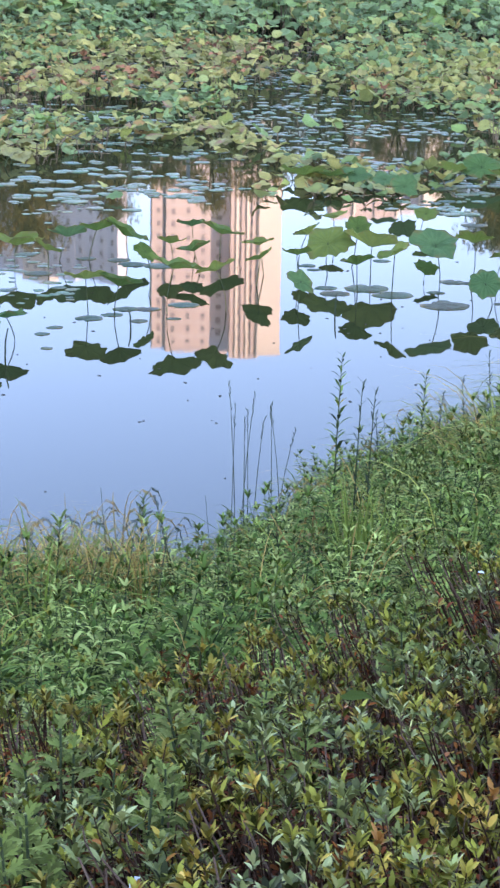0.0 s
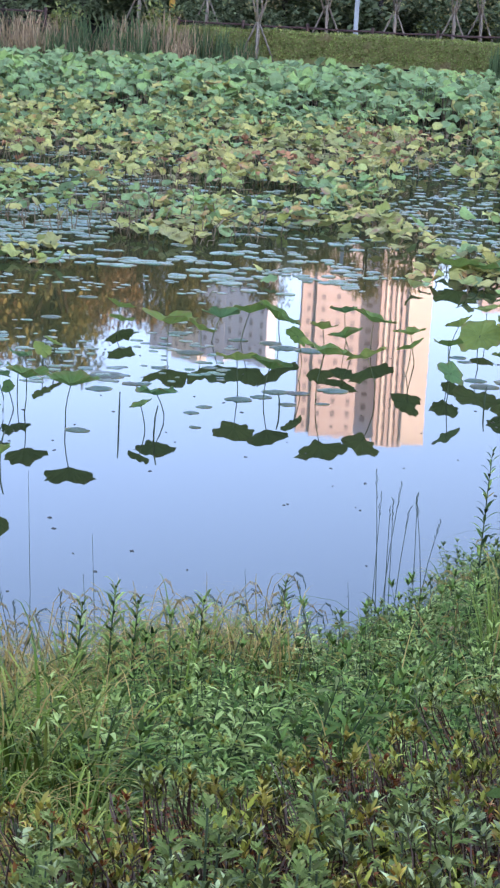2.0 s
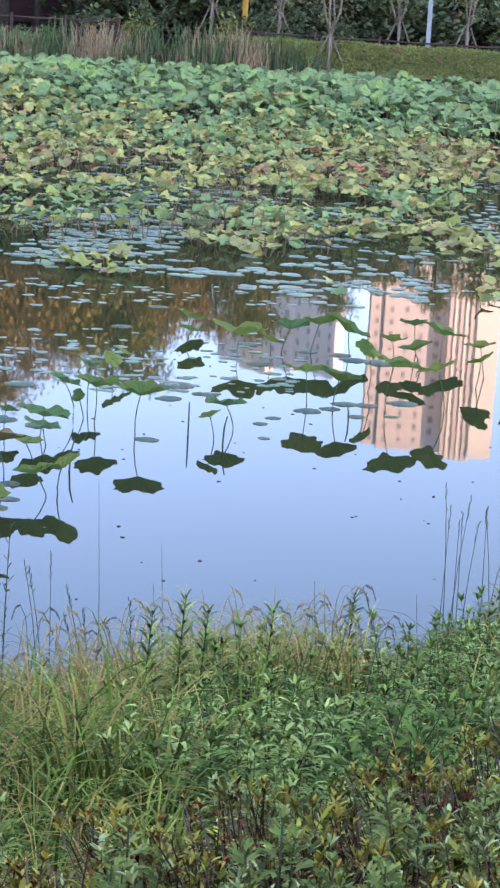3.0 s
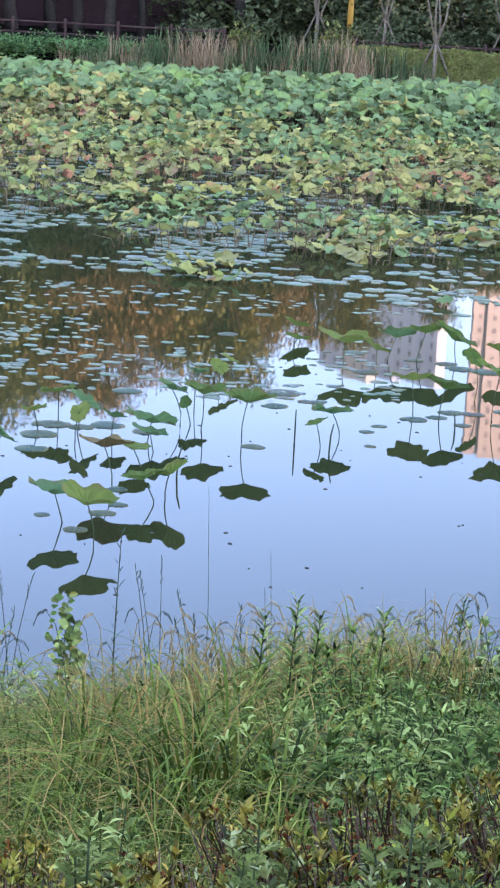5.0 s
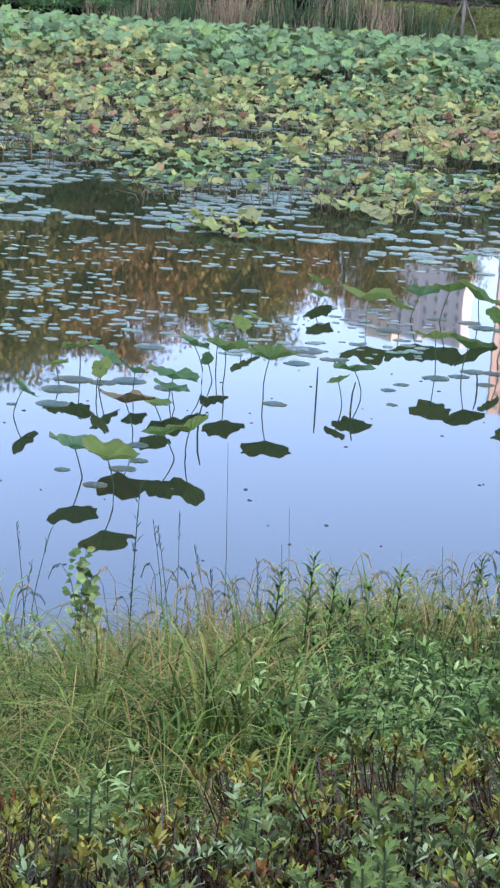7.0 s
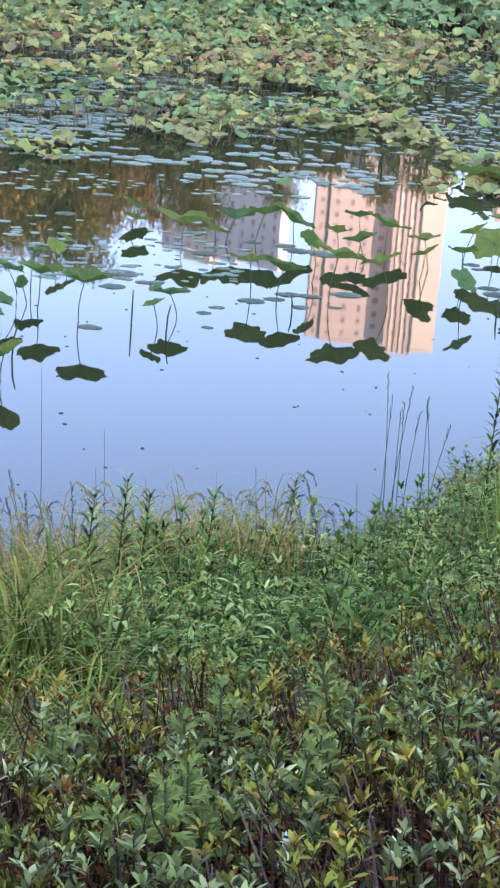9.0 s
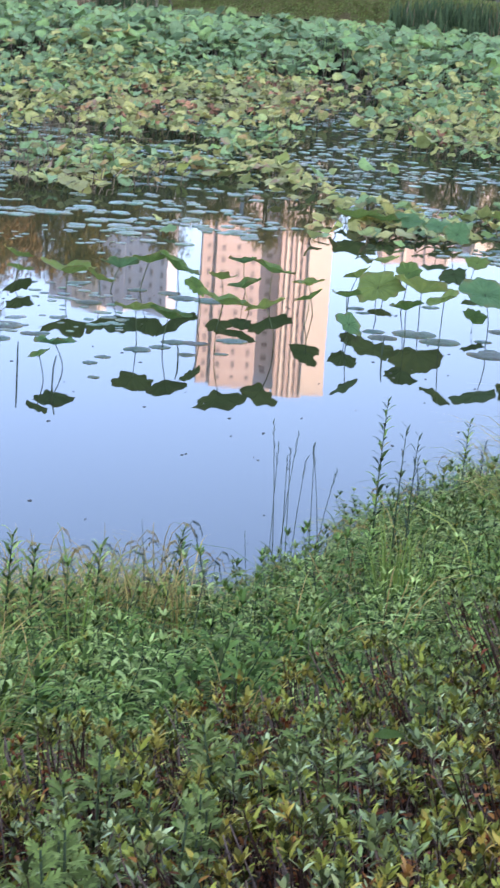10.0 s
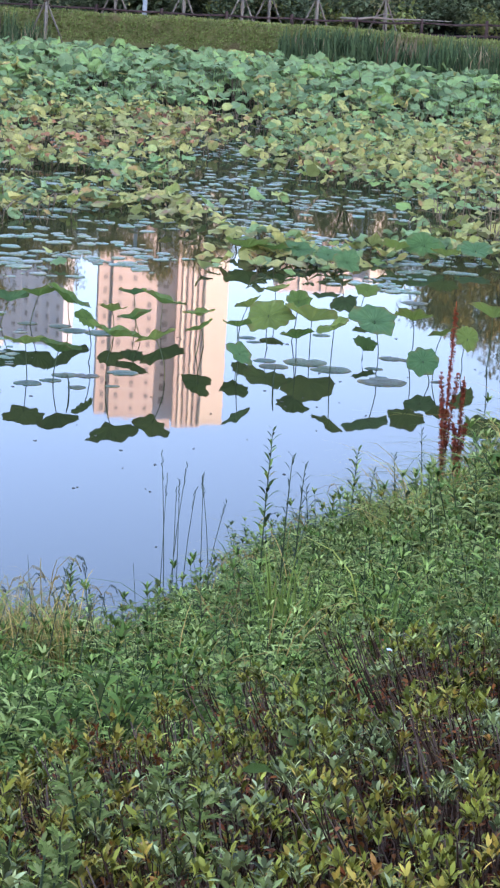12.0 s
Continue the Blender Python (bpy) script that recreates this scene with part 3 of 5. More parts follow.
PADS_MIDDLE = [
    (-0.84, 24.38, 0.16), (-0.65, 23.18, 0.18), (-0.04, 20.75, 0.17), (0.2, 20.93, 0.14), (0.35, 21.22, 0.16), (0.48, 20.62, 0.11),
    (-0.4, 20.31, 0.1), (-0.52, 20.01, 0.09), (-0.46, 19.37, 0.07), (0.59, 21.21, 0.16), (0.99, 21.42, 0.2), (0.86, 20.73, 0.09),
    (0.31, 24.02, 0.16), (0.47, 23.76, 0.2), (0.82, 23.67, 0.24), (-0.09, 24.13, 0.14), (-1.11, 21.28, 0.11),
]
PADS_RIGHT = [
    (2.59, 23.72, 0.12), (3.55, 24.04, 0.13), (3.14, 22.34, 0.29), (3.39, 21.98, 0.27), (3.91, 22.12, 0.12), (4.21, 22.73, 0.16),
    (3.89, 21.4, 0.31), (3.92, 21.65, 0.08), (4.45, 21.95, 0.1), (4.54, 21.5, 0.09), (2.74, 22.05, 0.19), (2.67, 22.37, 0.15),
    (2.65, 23.46, 0.1), (5.19, 26.64, 0.21), (5.33, 29.91, 0.22), (5.17, 28.67, 0.17), (4.37, 22.66, 0.1),
]
for i, row in enumerate(LEAVES_WEST + LEAVES_WEST_INNER + LEAVES_MIDDLE + LEAVES_MIDDLE_INNER + LEAVES_EAST + LEAVES_EAST_RIM):
    lotus_leaf(*row, 100 + i)
for i, row in enumerate(PADS_LEFT + PADS_MIDDLE + PADS_RIGHT):
    lily_pad(*row, 400 + i)


def channel(x, y):
    """Open lane through the lotus field: 1 inside, 0 outside."""
    cx = float(np.interp(y, (30, 38, 44, 52, 59), (5.0, 4.6, 4.2, 4.9, 5.2)))
    w = float(np.interp(y, (31, 33.5, 38, 44, 52, 59, 60), (0.0, 1.6, 2.2, 0.9, 0.8, 0.7, 0.0)))
    return 1.0 if abs(x - cx) < w else 0.0


def fan_x(y, margin=1.2):
    return y * math.tan(radians(-13.2)) - margin, y * math.tan(radians(14.2)) + margin


def pad_cover(x, y):
    """How thickly floating pads lie on the water."""
    n = noise.noise((x * 0.42, y * 0.3, 9.0)) + 0.7 * noise.noise((x * 0.9, y * 2.2, 2.0))
    rim = float(np.interp(y + 1.6 * noise.noise((x * 0.3, 0.0, 4.0)), (26.5, 28.2, 29.8, 34, 47, 57), (-0.6, -0.15, 0.22, 0.3, 0.35, 0.0)))
    return n + rim + 0.35 * channel(x, y)


def leaf_cover(x, y):
    """How thickly raised leaves stand: clumps over dark water at the rim, an open belt, then the closed bed."""
    east = float(np.interp(x, (-3, 2), (0, 1)))
    base = float(np.interp(y, (28.5, 29.8, 35, 38, 40, 44, 48, 60), (-0.2, -0.02, 0.12, 0.4, 0.32, 0.45, 0.95, 1.0)))
    base_east = float(np.interp(y, (28.3, 30, 33, 38, 44, 60), (-0.1, 0.16, 0.42, 0.8, 0.95, 1.0)))
    d = base + (base_east - base) * east
    d += (0.95 if y < 46 else 0.55) * noise.noise((x * 0.4, y * 0.27, 2.0)) + 0.2 * noise.noise((x * 1.1, y * 0.7, 6.0))
    if channel(x, y):
        d -= 0.75
    return d


def lotus_field():
    q = random.Random(77)
    leaves, stalks, pads = Build(), Build(), Build()
    f = empty("lotus_field", pose(0, 0, 0), "dense bed of green and yellowing lotus leaves in shallow water", "lotus bed", kind="stuff")
    drift = empty("floating_pad_drift", pose(0, 0, 0), "drift of small grey-green pads floating on the pond", "lily pads", kind="stuff")
    pad_mes = []
    for k in range(12):
        b = Build()
        pad_mesh(b, 0, 0, 0.05 + 0.02 * k, 4900 + k, 0.006, 16)
        pad_mes.append(b.mesh("pad", [M_pad]))
    own_pads = own_leaves = 0
    # floating pads between and before the raised leaves
    for i in range(11000):
        y = 27.5 + 30 * q.random() ** 1.6
        x = q.uniform(*fan_x(y))
        if pad_cover(x, y) - 0.25 * float(np.interp(x, (0, 3), (0, 1))) < q.uniform(0.1, 0.6):
            continue
        r = (0.05 + 0.15 * q.random() ** 1.8) * float(np.interp(x, (-1, 2), (1.0, 0.7)))
        if y < 32.0 and own_pads < 300:
            own_pads += 1
            o = new("pad", pad_mes[max(0, min(11, int((r - 0.05) / 0.02 + 0.5)))])
            o.parent, o.location = drift, (x, y, q.uniform(-0.001, 0.004))
            o.rotation_euler = (q.gauss(0.02, 0.02), q.gauss(0, 0.02), q.uniform(0, 6.28))
            continue
        pad_mesh(pads, x, y, r, 5000 + i, 0.004 + q.uniform(0, 0.012), 10)
    # small scraps of leaf over the tree reflections
    for i in range(700):
        y = q.uniform(21.0, 28.5)
        x = q.uniform(fan_x(y)[0], 0.2)
        if noise.noise((x * 0.5, y * 0.25, 17.0)) + 0.25 * noise.noise((x * 2, y, 3.0)) < -0.12 - 0.05 * (y - 24) + 0.12 * max(0, x + 2):
            continue
        pad_mesh(pads, x, y, q.uniform(0.03, 0.1), 7600 + i, 0.003, 8)
    for i in range(32000):
        y = 28.5 + 42 * q.random()
        x0, x1 = fan_x(y)
        if q.random() > (x1 - x0) / 37:
            continue
        x = q.uniform(x0, x1)
        if y > far_shore(x) - 0.8:
            continue
        tall = float(np.interp(y + 1.5 * noise.noise((x * 0.3, 3.0, 3.0)) + 0.25 * max(0, x - 5), (54, 59.5), (0, 1)))
        if q.random() > leaf_cover(x, y) * (0.85 - 0.2 * tall):
            continue
        low = float(np.interp(y, (29, 36, 44, 54), (0.14, 0.2, 0.34, 0.48)))
        h = max(0.08, (low + (1.1 - low) * tall) * q.uniform(0.45, 1.15))
        r = (q.uniform(0.07, 0.155) if y > 37 else q.uniform(0.08, 0.18)) + 0.11 * tall * q.uniform(0.6, 1.1)
        warm = 0.8 * noise.noise((x * 0.24, y * 0.17, 5.0)) + q.gauss(0, 0.3)
        v = warm - float(np.interp(y + (x - 2) * 0.2, (42, 52, 56, 62), (-0.22, -0.12, 0.3, 0.85)))
        v -= 0.3 if y < 37 and x < 1 else 0.0
        mat = 3 if v > 0.78 and y > 40 else 2 if v > 0.48 else 0 if v > -0.06 else 1
        dead = 0.6 if mat == 3 else 0.0
        near = y < 37.0 and own_leaves < 300
        own_leaves += near
        own = Build() if near else leaves
        tilt = q.gauss(10, 16) if y < 40 else q.gauss(20, 22)
        blade_disc(own, (x, y, h), r * (1 - 0.4 * dead), tilt, q.gauss(0, 50), 9000 + i, mat, q.uniform(0.05, 0.4), q.uniform(0.1, 0.26), q.uniform(-0.15, 0.45) + dead, q.choice((0, 0, 0.3, 0.5)) + dead, 14, (0.22, 0.62, 1.0), q.gauss(0, 16))
        if near:
            part("leaf", own, M_lotus_field, f)
        bx, by = x + q.uniform(-0.15, 0.15), y + q.uniform(-0.15, 0.15)
        tube(stalks, [(bx, by, -0.1), ((bx + x) / 2, (by + y) / 2, h * 0.55), (x, y, h - 0.02)], [0.011, 0.01, 0.009], 3, 0 if q.random() < 0.5 else 1)
    # dead bent stalks
    for i in range(4200):
        y = 32 + 28 * q.random()
        x = q.uniform(*fan_x(y))
        if noise.noise((x * 0.3, y * 0.25, 21.0)) < 0.02 or (channel(x, y) and y < 43):
            continue
        h = q.uniform(0.12, 0.5)
        dx, dy = q.gauss(0, 0.13), q.gauss(0, 0.13)
        tube(stalks, [(x, y, -0.1), (x + dx * 0.4, y + dy * 0.4, h * 0.7), (x + dx * 1.5, y + dy * 1.5, h * q.uniform(0.5, 1.05))], [0.011, 0.01, 0.007], 3, 1)
    tagged(part("leaves", leaves, M_lotus_field, f), kind="stuff")
    tagged(part("stalks", stalks, [M_stalk, M_stalk_dry], f), "brown and green lotus stalks", kind="stuff")
    tagged(part("pads", pads, M_pad, drift), kind="stuff")


lotus_field()

# stalks and specks on the open water
def water_stalk(x, y, h, lean):
    b = Build()
    tube(b, [(0, 0, -0.2), (lean * 0.4, 0, h * 0.6), (lean, 0, h)], [0.009, 0.009, 0.006], 5)
    ob = part("dead_stalk", b, M_darkstem)
    ob.location = (x, y, 0)
    tagged(ob, "dark dead lotus stalk standing in the water", "plant stalk", "dead stalks")


for row in ((-1.22, 19.3, 0.34, 0.0), (-0.86, 18.95, 0.3, 0.04), (0.4, 20.3, 0.2, -0.03), (-2.2, 17.6, 0.3, 0.05), (2.6, 20.9, 0.25, 0.02)):
    water_stalk(*row)


def speck_field():
    q = random.Random(5)
    b = Build()
    for i in range(120):
        y = q.uniform(13.5, 24)
        x = q.uniform(*fan_x(y, 0.2))
        if y < shore(x) + 0.5:
            continue
        r = q.uniform(0.006, 0.022)
        pad_mesh(b, x, y, r, 300 + i, 0.003, 6)
    ob = part("floating_specks", b, M_speck)
    tagged(ob, "scattered dark specks of leaf litter on the water", "debris", kind="stuff")


speck_field()


# ---- near bank plants ----
def azalea_variant(seed, mix):
    """One clipped azalea bush: upright shoots, each ending in a whorl of leaves, over bare stems and dead lower leaves."""
    q = random.Random(seed)
    tw, fo = Build(), Build()
    clumps = [(0.42 * math.sqrt((j + 0.5) / 19), 2.4 * j + q.uniform(-0.4, 0.4), q.gauss(0, 0.035), q.gauss(0, 0.22)) for j in range(19)]
    for i in range(180):
        r, a, up, tone = q.choice(clumps)
        x, y = r * math.cos(a) + q.gauss(0, 0.03), r * math.sin(a) + q.gauss(0, 0.03)
        hz = 0.385 + up + q.gauss(0, 0.016)
        lean = Vector((q.gauss(0, 0.2) + x * 0.4, q.gauss(0, 0.2) + y * 0.4, 1)).normalized()
        head = Vector((x, y, hz))
        foot = Vector((x * 0.6 + q.gauss(0, 0.02), y * 0.6 + q.gauss(0, 0.02), q.uniform(0.0, 0.12)))
        tube(tw, [foot, foot.lerp(head, 0.55) + Vector((q.gauss(0, 0.012), q.gauss(0, 0.012), 0)), head - lean * 0.04, head], [0.0024, 0.002, 0.0016, 0.0012], 3, 1 if q.random() < 0.4 else 0)
        pick = mix[0] + 0.03 + tone + q.gauss(0, 0.12)
        mat = 3 if pick > 0.9 else 1 if pick > 0.4 else 0 if pick > 0.0 else 2
        d, s, u = basis(lean)
        size = q.uniform(0.018, 0.031) * (1.1 if mat == 2 else 0.75 if mat == 3 else 1.0)
        k = q.randint(6, 11)
        for j in range(k):
            b0 = 2.4 * j + q.uniform(-0.35, 0.35)
            way = (s * math.cos(b0) + u * math.sin(b0)) * q.uniform(0.35, 1.1) + lean * q.uniform(0.5, 1.3)
            oval_leaf(fo, head - lean * q.uniform(0, 0.02), way, lean, size * q.uniform(0.7, 1.15), size * q.uniform(0.29, 0.38), mat, q.uniform(-0.05, 0.3))
        for j in range(q.randint(3, 5)):
            b0 = q.uniform(0, 6.28)
            p = head.lerp(foot, q.uniform(0.08, 0.4))
            way = s * math.cos(b0) + u * math.sin(b0) + lean * q.uniform(-0.2, 0.6)
            oval_leaf(fo, p, way, lean, q.uniform(0.015, 0.026), q.uniform(0.007, 0.011), q.choice((3, 3, 4, 3, mat, mat)), q.uniform(0, 0.5))
    for i in range(50):
        a, r = q.uniform(0, 6.28), 0.4 * math.sqrt(q.random())
        x, y, h = r * math.cos(a), r * math.sin(a), q.uniform(0.26, 0.43)
        tube(tw, [(x * 0.5, y * 0.5, -0.03), (x * 0.7 + q.gauss(0, 0.03), y * 0.7 + q.gauss(0, 0.03), h * 0.5), (x, y, h)], [0.004, 0.003, 0.0015], 4, 0 if i % 3 == 0 else 1)
    for i in range(230):
        a, r = q.uniform(0, 6.28), 0.42 * math.sqrt(q.random())
        p = Vector((r * math.cos(a), r * math.sin(a), q.uniform(0.1, 0.35)))
        leaf(fo, p, (q.gauss(0, 1), q.gauss(0, 1), q.gauss(0, 0.5)), (0, 0, 1), q.uniform(0.018, 0.034), q.uniform(0.008, 0.013), q.choice((3, 4, 4)), q.uniform(0.1, 0.6))
    return tw.mesh("twigs", [M_twig, M_twig_pale]), fo.mesh("foliage", M_azalea)


def plant(name, m, meshes, label, category, group):
    ob = empty(name, m, label, category, group)
    for n, me in meshes:
        p = new(n, me)
        p.parent = ob
    return ob


def lone(name, m, me, label, category, group):
    ob = new(name, me)
    ob.matrix_world = m
    return tagged(ob, label, category, group)


def pour(b, me, m):
    """Adds a moved copy of a mesh to a joined build."""
    co = np.empty(len(me.vertices) * 3, dtype=np.float32)
    me.vertices.foreach_get("co", co)
    mm = np.array(m)
    co = co.reshape(-1, 3) @ mm[:3, :3].T + mm[:3, 3]
    k = len(b.v)
    b.v.extend(map(tuple, co.tolist()))
    b.uv.extend([(0.5, 0.5)] * len(co))
    for f in me.polygons:
        b.f.append(tuple(i + k for i in f.vertices))
        b.m.append(f.material_index)


def hedge_edge(x):
    """Front edge of the azalea bed towards the pond."""
    return float(np.interp(x, (-3, -1.2, -0.83, -0.57, -0.39, -0.2, 0.04, 0.14, 0.4, 0.77, 1.05, 1.35, 3), (2.7, 3.05, 3.25, 3.42, 3.7, 3.82, 3.94, 4.1, 4.3, 4.66, 4.93, 5.25, 6.6)))


AZ = [azalea_variant(s, mx) for s, mx in ((1, (0.02,)), (2, (0.22,)), (3, (0.36,)), (4, (0.1,)), (5, (0.72,)), (6, (-0.1,)))]
AZ_LABEL = ("clipped azalea bush with small green leaves on the bank", "clipped azalea bush with yellowing leaf tips", "clipped azalea bush with reddish brown and yellow leaves",
            "clipped green azalea bush with bare grey twigs below", "sparse azalea bush with russet leaves and bare twigs", "grey-green azalea bush on the sloping bank")
qa = random.Random(21)
y = 1.62
while y < 7.2:
    x0, x1 = y * math.tan(radians(-13.5)) - 0.95, y * math.tan(radians(14.5)) + 0.95
    x = x0 + qa.uniform(0, 0.2)
    while x < x1:
        px, py = x + qa.uniform(-0.07, 0.07), y + qa.uniform(-0.07, 0.07)
        if py < hedge_edge(px) + qa.uniform(-0.12, 0.05):
            pick = 0.45 + 0.15 * (px / 1.5) + qa.uniform(-0.5, 0.5) + 0.75 * max(0.0, 1 - (hedge_edge(px) - py) / 0.9) + (0.2 if -0.75 < px < 0.15 else 0.0)
            k = 5 if pick < 0.1 else 0 if pick < 0.35 else 3 if pick < 0.5 else 1 if pick < 0.75 else 2 if pick < 1.0 else 4
            m = pose(px, py, ground_z(px, py) - 0.02 + qa.uniform(-0.03, 0.02), -12, 0, 0) @ pose(0, 0, 0, 0, 0, qa.uniform(0, 360))
            plant("azalea_bush", m, (("branchwork", AZ[k][0]), ("foliage", AZ[k][1])), AZ_LABEL[k], "bush", "azaleas on the bank")
        x += 0.42
    y += 0.38


def cut_leaf(b, p0, out, size, droop, q):
    """A lance-shaped mugwort leaf, often with one pair of narrow side lobes."""
    out = out.normalized()
    side = out.cross(Vector((0, 0, 1)))
    side = side.normalized() if side.length > 1e-3 else Vector((1, 0, 0))
    up = side.cross(out)
    leaf(b, p0, out, up, size, size * q.uniform(0.18, 0.25), 0, droop)
    if q.random() < 0.55:
        return
    for sg in (-1, 1):
        leaf(b, p0 + out * size * 0.28 - up * size * droop * 0.06, out + side * sg * q.uniform(0.6, 0.9), up, size * q.uniform(0.42, 0.55), size * 0.14, 0, droop * 0.6)


def mugwort_meshes(seed, h, bushy):
    """Upright mugwort: several shoots with tiers of spreading leaves that close to a star at each tip."""
    q = random.Random(seed)
    stems, fo = [], Build()
    shoots = [(0.0, 0.0, 1.0)] + [(q.gauss(0, 0.14), q.gauss(0, 0.14), q.uniform(0.62, 0.97)) for _ in range(5 if bushy >= 1 else 4)]
    for sx, sy, f in shoots:
        bend = (q.gauss(0, 0.04), q.gauss(0, 0.04))
        at = lambda t: Vector((sx * t ** 0.7 + bend[0] * t * t, sy * t ** 0.7 + bend[1] * t * t, h * f * t))
        st = Build()
        tube(st, [at(t) for t in (0, 0.35, 0.7, 1.0)], [0.004, 0.003, 0.0025, 0.0012], 4)
        stems.append(st.mesh("stem", [M_mugstem]))
        tiers = 9
        for i in range(tiers):
            t = 0.26 + 0.72 * i / (tiers - 1)
            a0 = i * 1.1 + q.uniform(-0.3, 0.3)
            k = 3 if i < tiers - 1 else 6
            for j in range(k):
                a = a0 + 6.28 * j / k + q.uniform(-0.25, 0.25)
                size = 0.104 * (1.0 if t < 0.7 else 1.0 - 2.1 * (t - 0.7)) * q.uniform(0.85, 1.2)
                out = Vector((math.cos(a), math.sin(a), 0.3 + 0.25 * t + (1.3 if k == 6 else 0.0) + q.gauss(0, 0.09)))
                if k == 6:
                    leaf(fo, at(t), out, (0, 0, 1), q.uniform(0.045, 0.07), 0.015, 0, 0.3)
                else:
                    cut_leaf(fo, at(t) + Vector((0, 0, q.gauss(0, 0.006))), out, size, q.uniform(0.3, 0.55), q)
    return stems, fo.mesh("leaves", [M_mugwort])


def rosette_meshes(seed, h):
    """Young mugwort: a short stem with a feathery rosette of deeply cut leaves."""
    q = random.Random(seed)
    stems, fo = [], Build()
    for sx, sy, f in [(0, 0, 1.0), (q.gauss(0, 0.05), q.gauss(0, 0.05), 0.93), (q.gauss(0, 0.05), q.gauss(0, 0.05), 0.88)]:
        tip = Vector((sx, sy, h * f))
        st = Build()
        tube(st, [(sx * 0.3, sy * 0.3, 0), (sx * 0.7, sy * 0.7, h * f * 0.6), tip], [0.004, 0.003, 0.002], 4)
        stems.append(st.mesh("stem", [M_mugstem]))
        for i in range(14):
            t = i / 14
            a = i * 2.4 + q.uniform(-0.3, 0.3)
            out = Vector((math.cos(a), math.sin(a), 0.1 + 1.2 * t + q.gauss(0, 0.12))).normalized()
            side = out.cross(Vector((0, 0, 1))).normalized()
            up = side.cross(out)
            size = (0.054 - 0.026 * t) * q.uniform(0.8, 1.2)
            p0 = tip - Vector((0, 0, (1 - t) * 0.1))
            leaf(fo, p0, out, up, size, size * 0.26, 0, 0.25)
            for s in (0.3, 0.6):
                for sg in (-1, 1):
                    leaf(fo, p0 + out * size * s - up * size * 0.2 * s * s, out + side * sg * 0.75, up, size * (0.7 - 0.4 * s), size * 0.19, 0, 0.15)
    return stems, fo.mesh("leaves", [M_rosette])


ROSETTE = [rosette_meshes(140 + i, 0.5 + 0.02 * i) for i in range(4)]
MUG = [mugwort_meshes(40 + i, h, bu) for i, (h, bu) in enumerate(((0.45, 1), (0.55, 1), (0.62, 1), (0.7, 0.8), (0.5, 1), (0.38, 1)))]


def mugwort(x, y, k, scale=1.0):
    m = pose(x, y, ground_z(x, y) - 0.02, R.gauss(0, 6), R.gauss(0, 6), U(0, 360)) @ Matrix.Scale(scale, 4)
    if y > NEAR_MUG:
        for st in MUG[k][0]:
            pour(rest_stem, st, m)
        pour(rest_leaf, MUG[k][1], m)
        return None
    return plant("mugwort", m, [("stem", st) for st in MUG[k][0]] + [("foliage", MUG[k][1])], "green mugwort with lobed leaves on the grassy bank", "weed", "mugwort on the bank")


def grass_meshes(seed, n, h, dry, arch):
    """A tuft of long blades that rise, bow over and hang."""
    q = random.Random(seed)
    fo = Build()
    for i in range(n):
        a, r = q.uniform(0, 6.28), 0.09 * math.sqrt(q.random())
        d = Vector((math.cos(a), math.sin(a), 0))
        long = 1.0 if i % 3 == 0 else q.uniform(0.45, 0.8)
        hh, reach = h * long * q.uniform(0.7, 1.15), h * long * q.uniform(0.2, 0.95) * arch
        pts, ws = [], []
        u = q.random()
        w = q.uniform(0.006, 0.0105) * (0.6 if u < dry else 1.0)
        kink = q.uniform(1.7, 2.6)
        for t in (0, 0.22, 0.42, 0.6, 0.76, 0.9, 1.0):
            pts.append(Vector((r * d.x, r * d.y, 0)) + d * reach * t ** kink + Vector((0, 0, hh * (1.55 * t - 0.8 * arch * t ** 2.4))))
            ws.append(w * (1 - t ** 2 * 0.9))
        ribbon(fo, pts, ws, d.cross(Vector((0, 0, 1))), 1 if u < dry else 2 if u < dry + 0.12 else 0)
    return fo.mesh("blades", [M_grass, M_straw, M_fresh])


GR = [grass_meshes(60 + i, n, h, dry, ar) for i, (n, h, dry, ar) in enumerate(((54, 0.56, 0.08, 1.35), (50, 0.62, 0.2, 1.3), (54, 0.5, 0.06, 1.4), (36, 0.6, 0.55, 1.15), (40, 0.38, 0.12, 1.15)))]
GR_LABEL = ("tuft of long arching green grass", "tuft of tall green grass with dry tips", "low tuft of arching bright green grass", "tuft of half dry straw-coloured grass", "short tuft of fresh bank grass")


def grass(x, y, k, scale=1.0):
    m = pose(x, y, ground_z(x, y) - 0.02, R.gauss(0, 5), R.gauss(0, 5), U(0, 360)) @ Matrix.Scale(scale, 4)
    if y > NEAR_GRASS:
        pour(rest_grass, GR[k], m)
        return None
    return lone("grass_tuft", m, GR[k], GR_LABEL[k] + " on the bank", "grass", "grass tufts on the bank")


def mug_share(x, y):
    """Share of mugwort against grass: grass on the west side, mugwort in the middle and east."""
    b = math.degrees(math.atan2(x, y))
    base = float(np.interp(b, (-13, -7, -4.3, -2.8, 1, 4, 14), (0.03, 0.04, 0.1, 0.85, 0.94, 0.85, 0.93)))
    if y > shore(x) - 2.4:
        base *= 0.6
    if b > 10.5 and y > 11.8:
        base *= 0.3
    return base


def lush(x, y):
    """Weeds grow taller on the east part of the lower bank."""
    return float(np.interp(x, (1.2, 2.2, 3.5), (1.0, 1.3, 1.75))) if y > 10.5 else 1.0


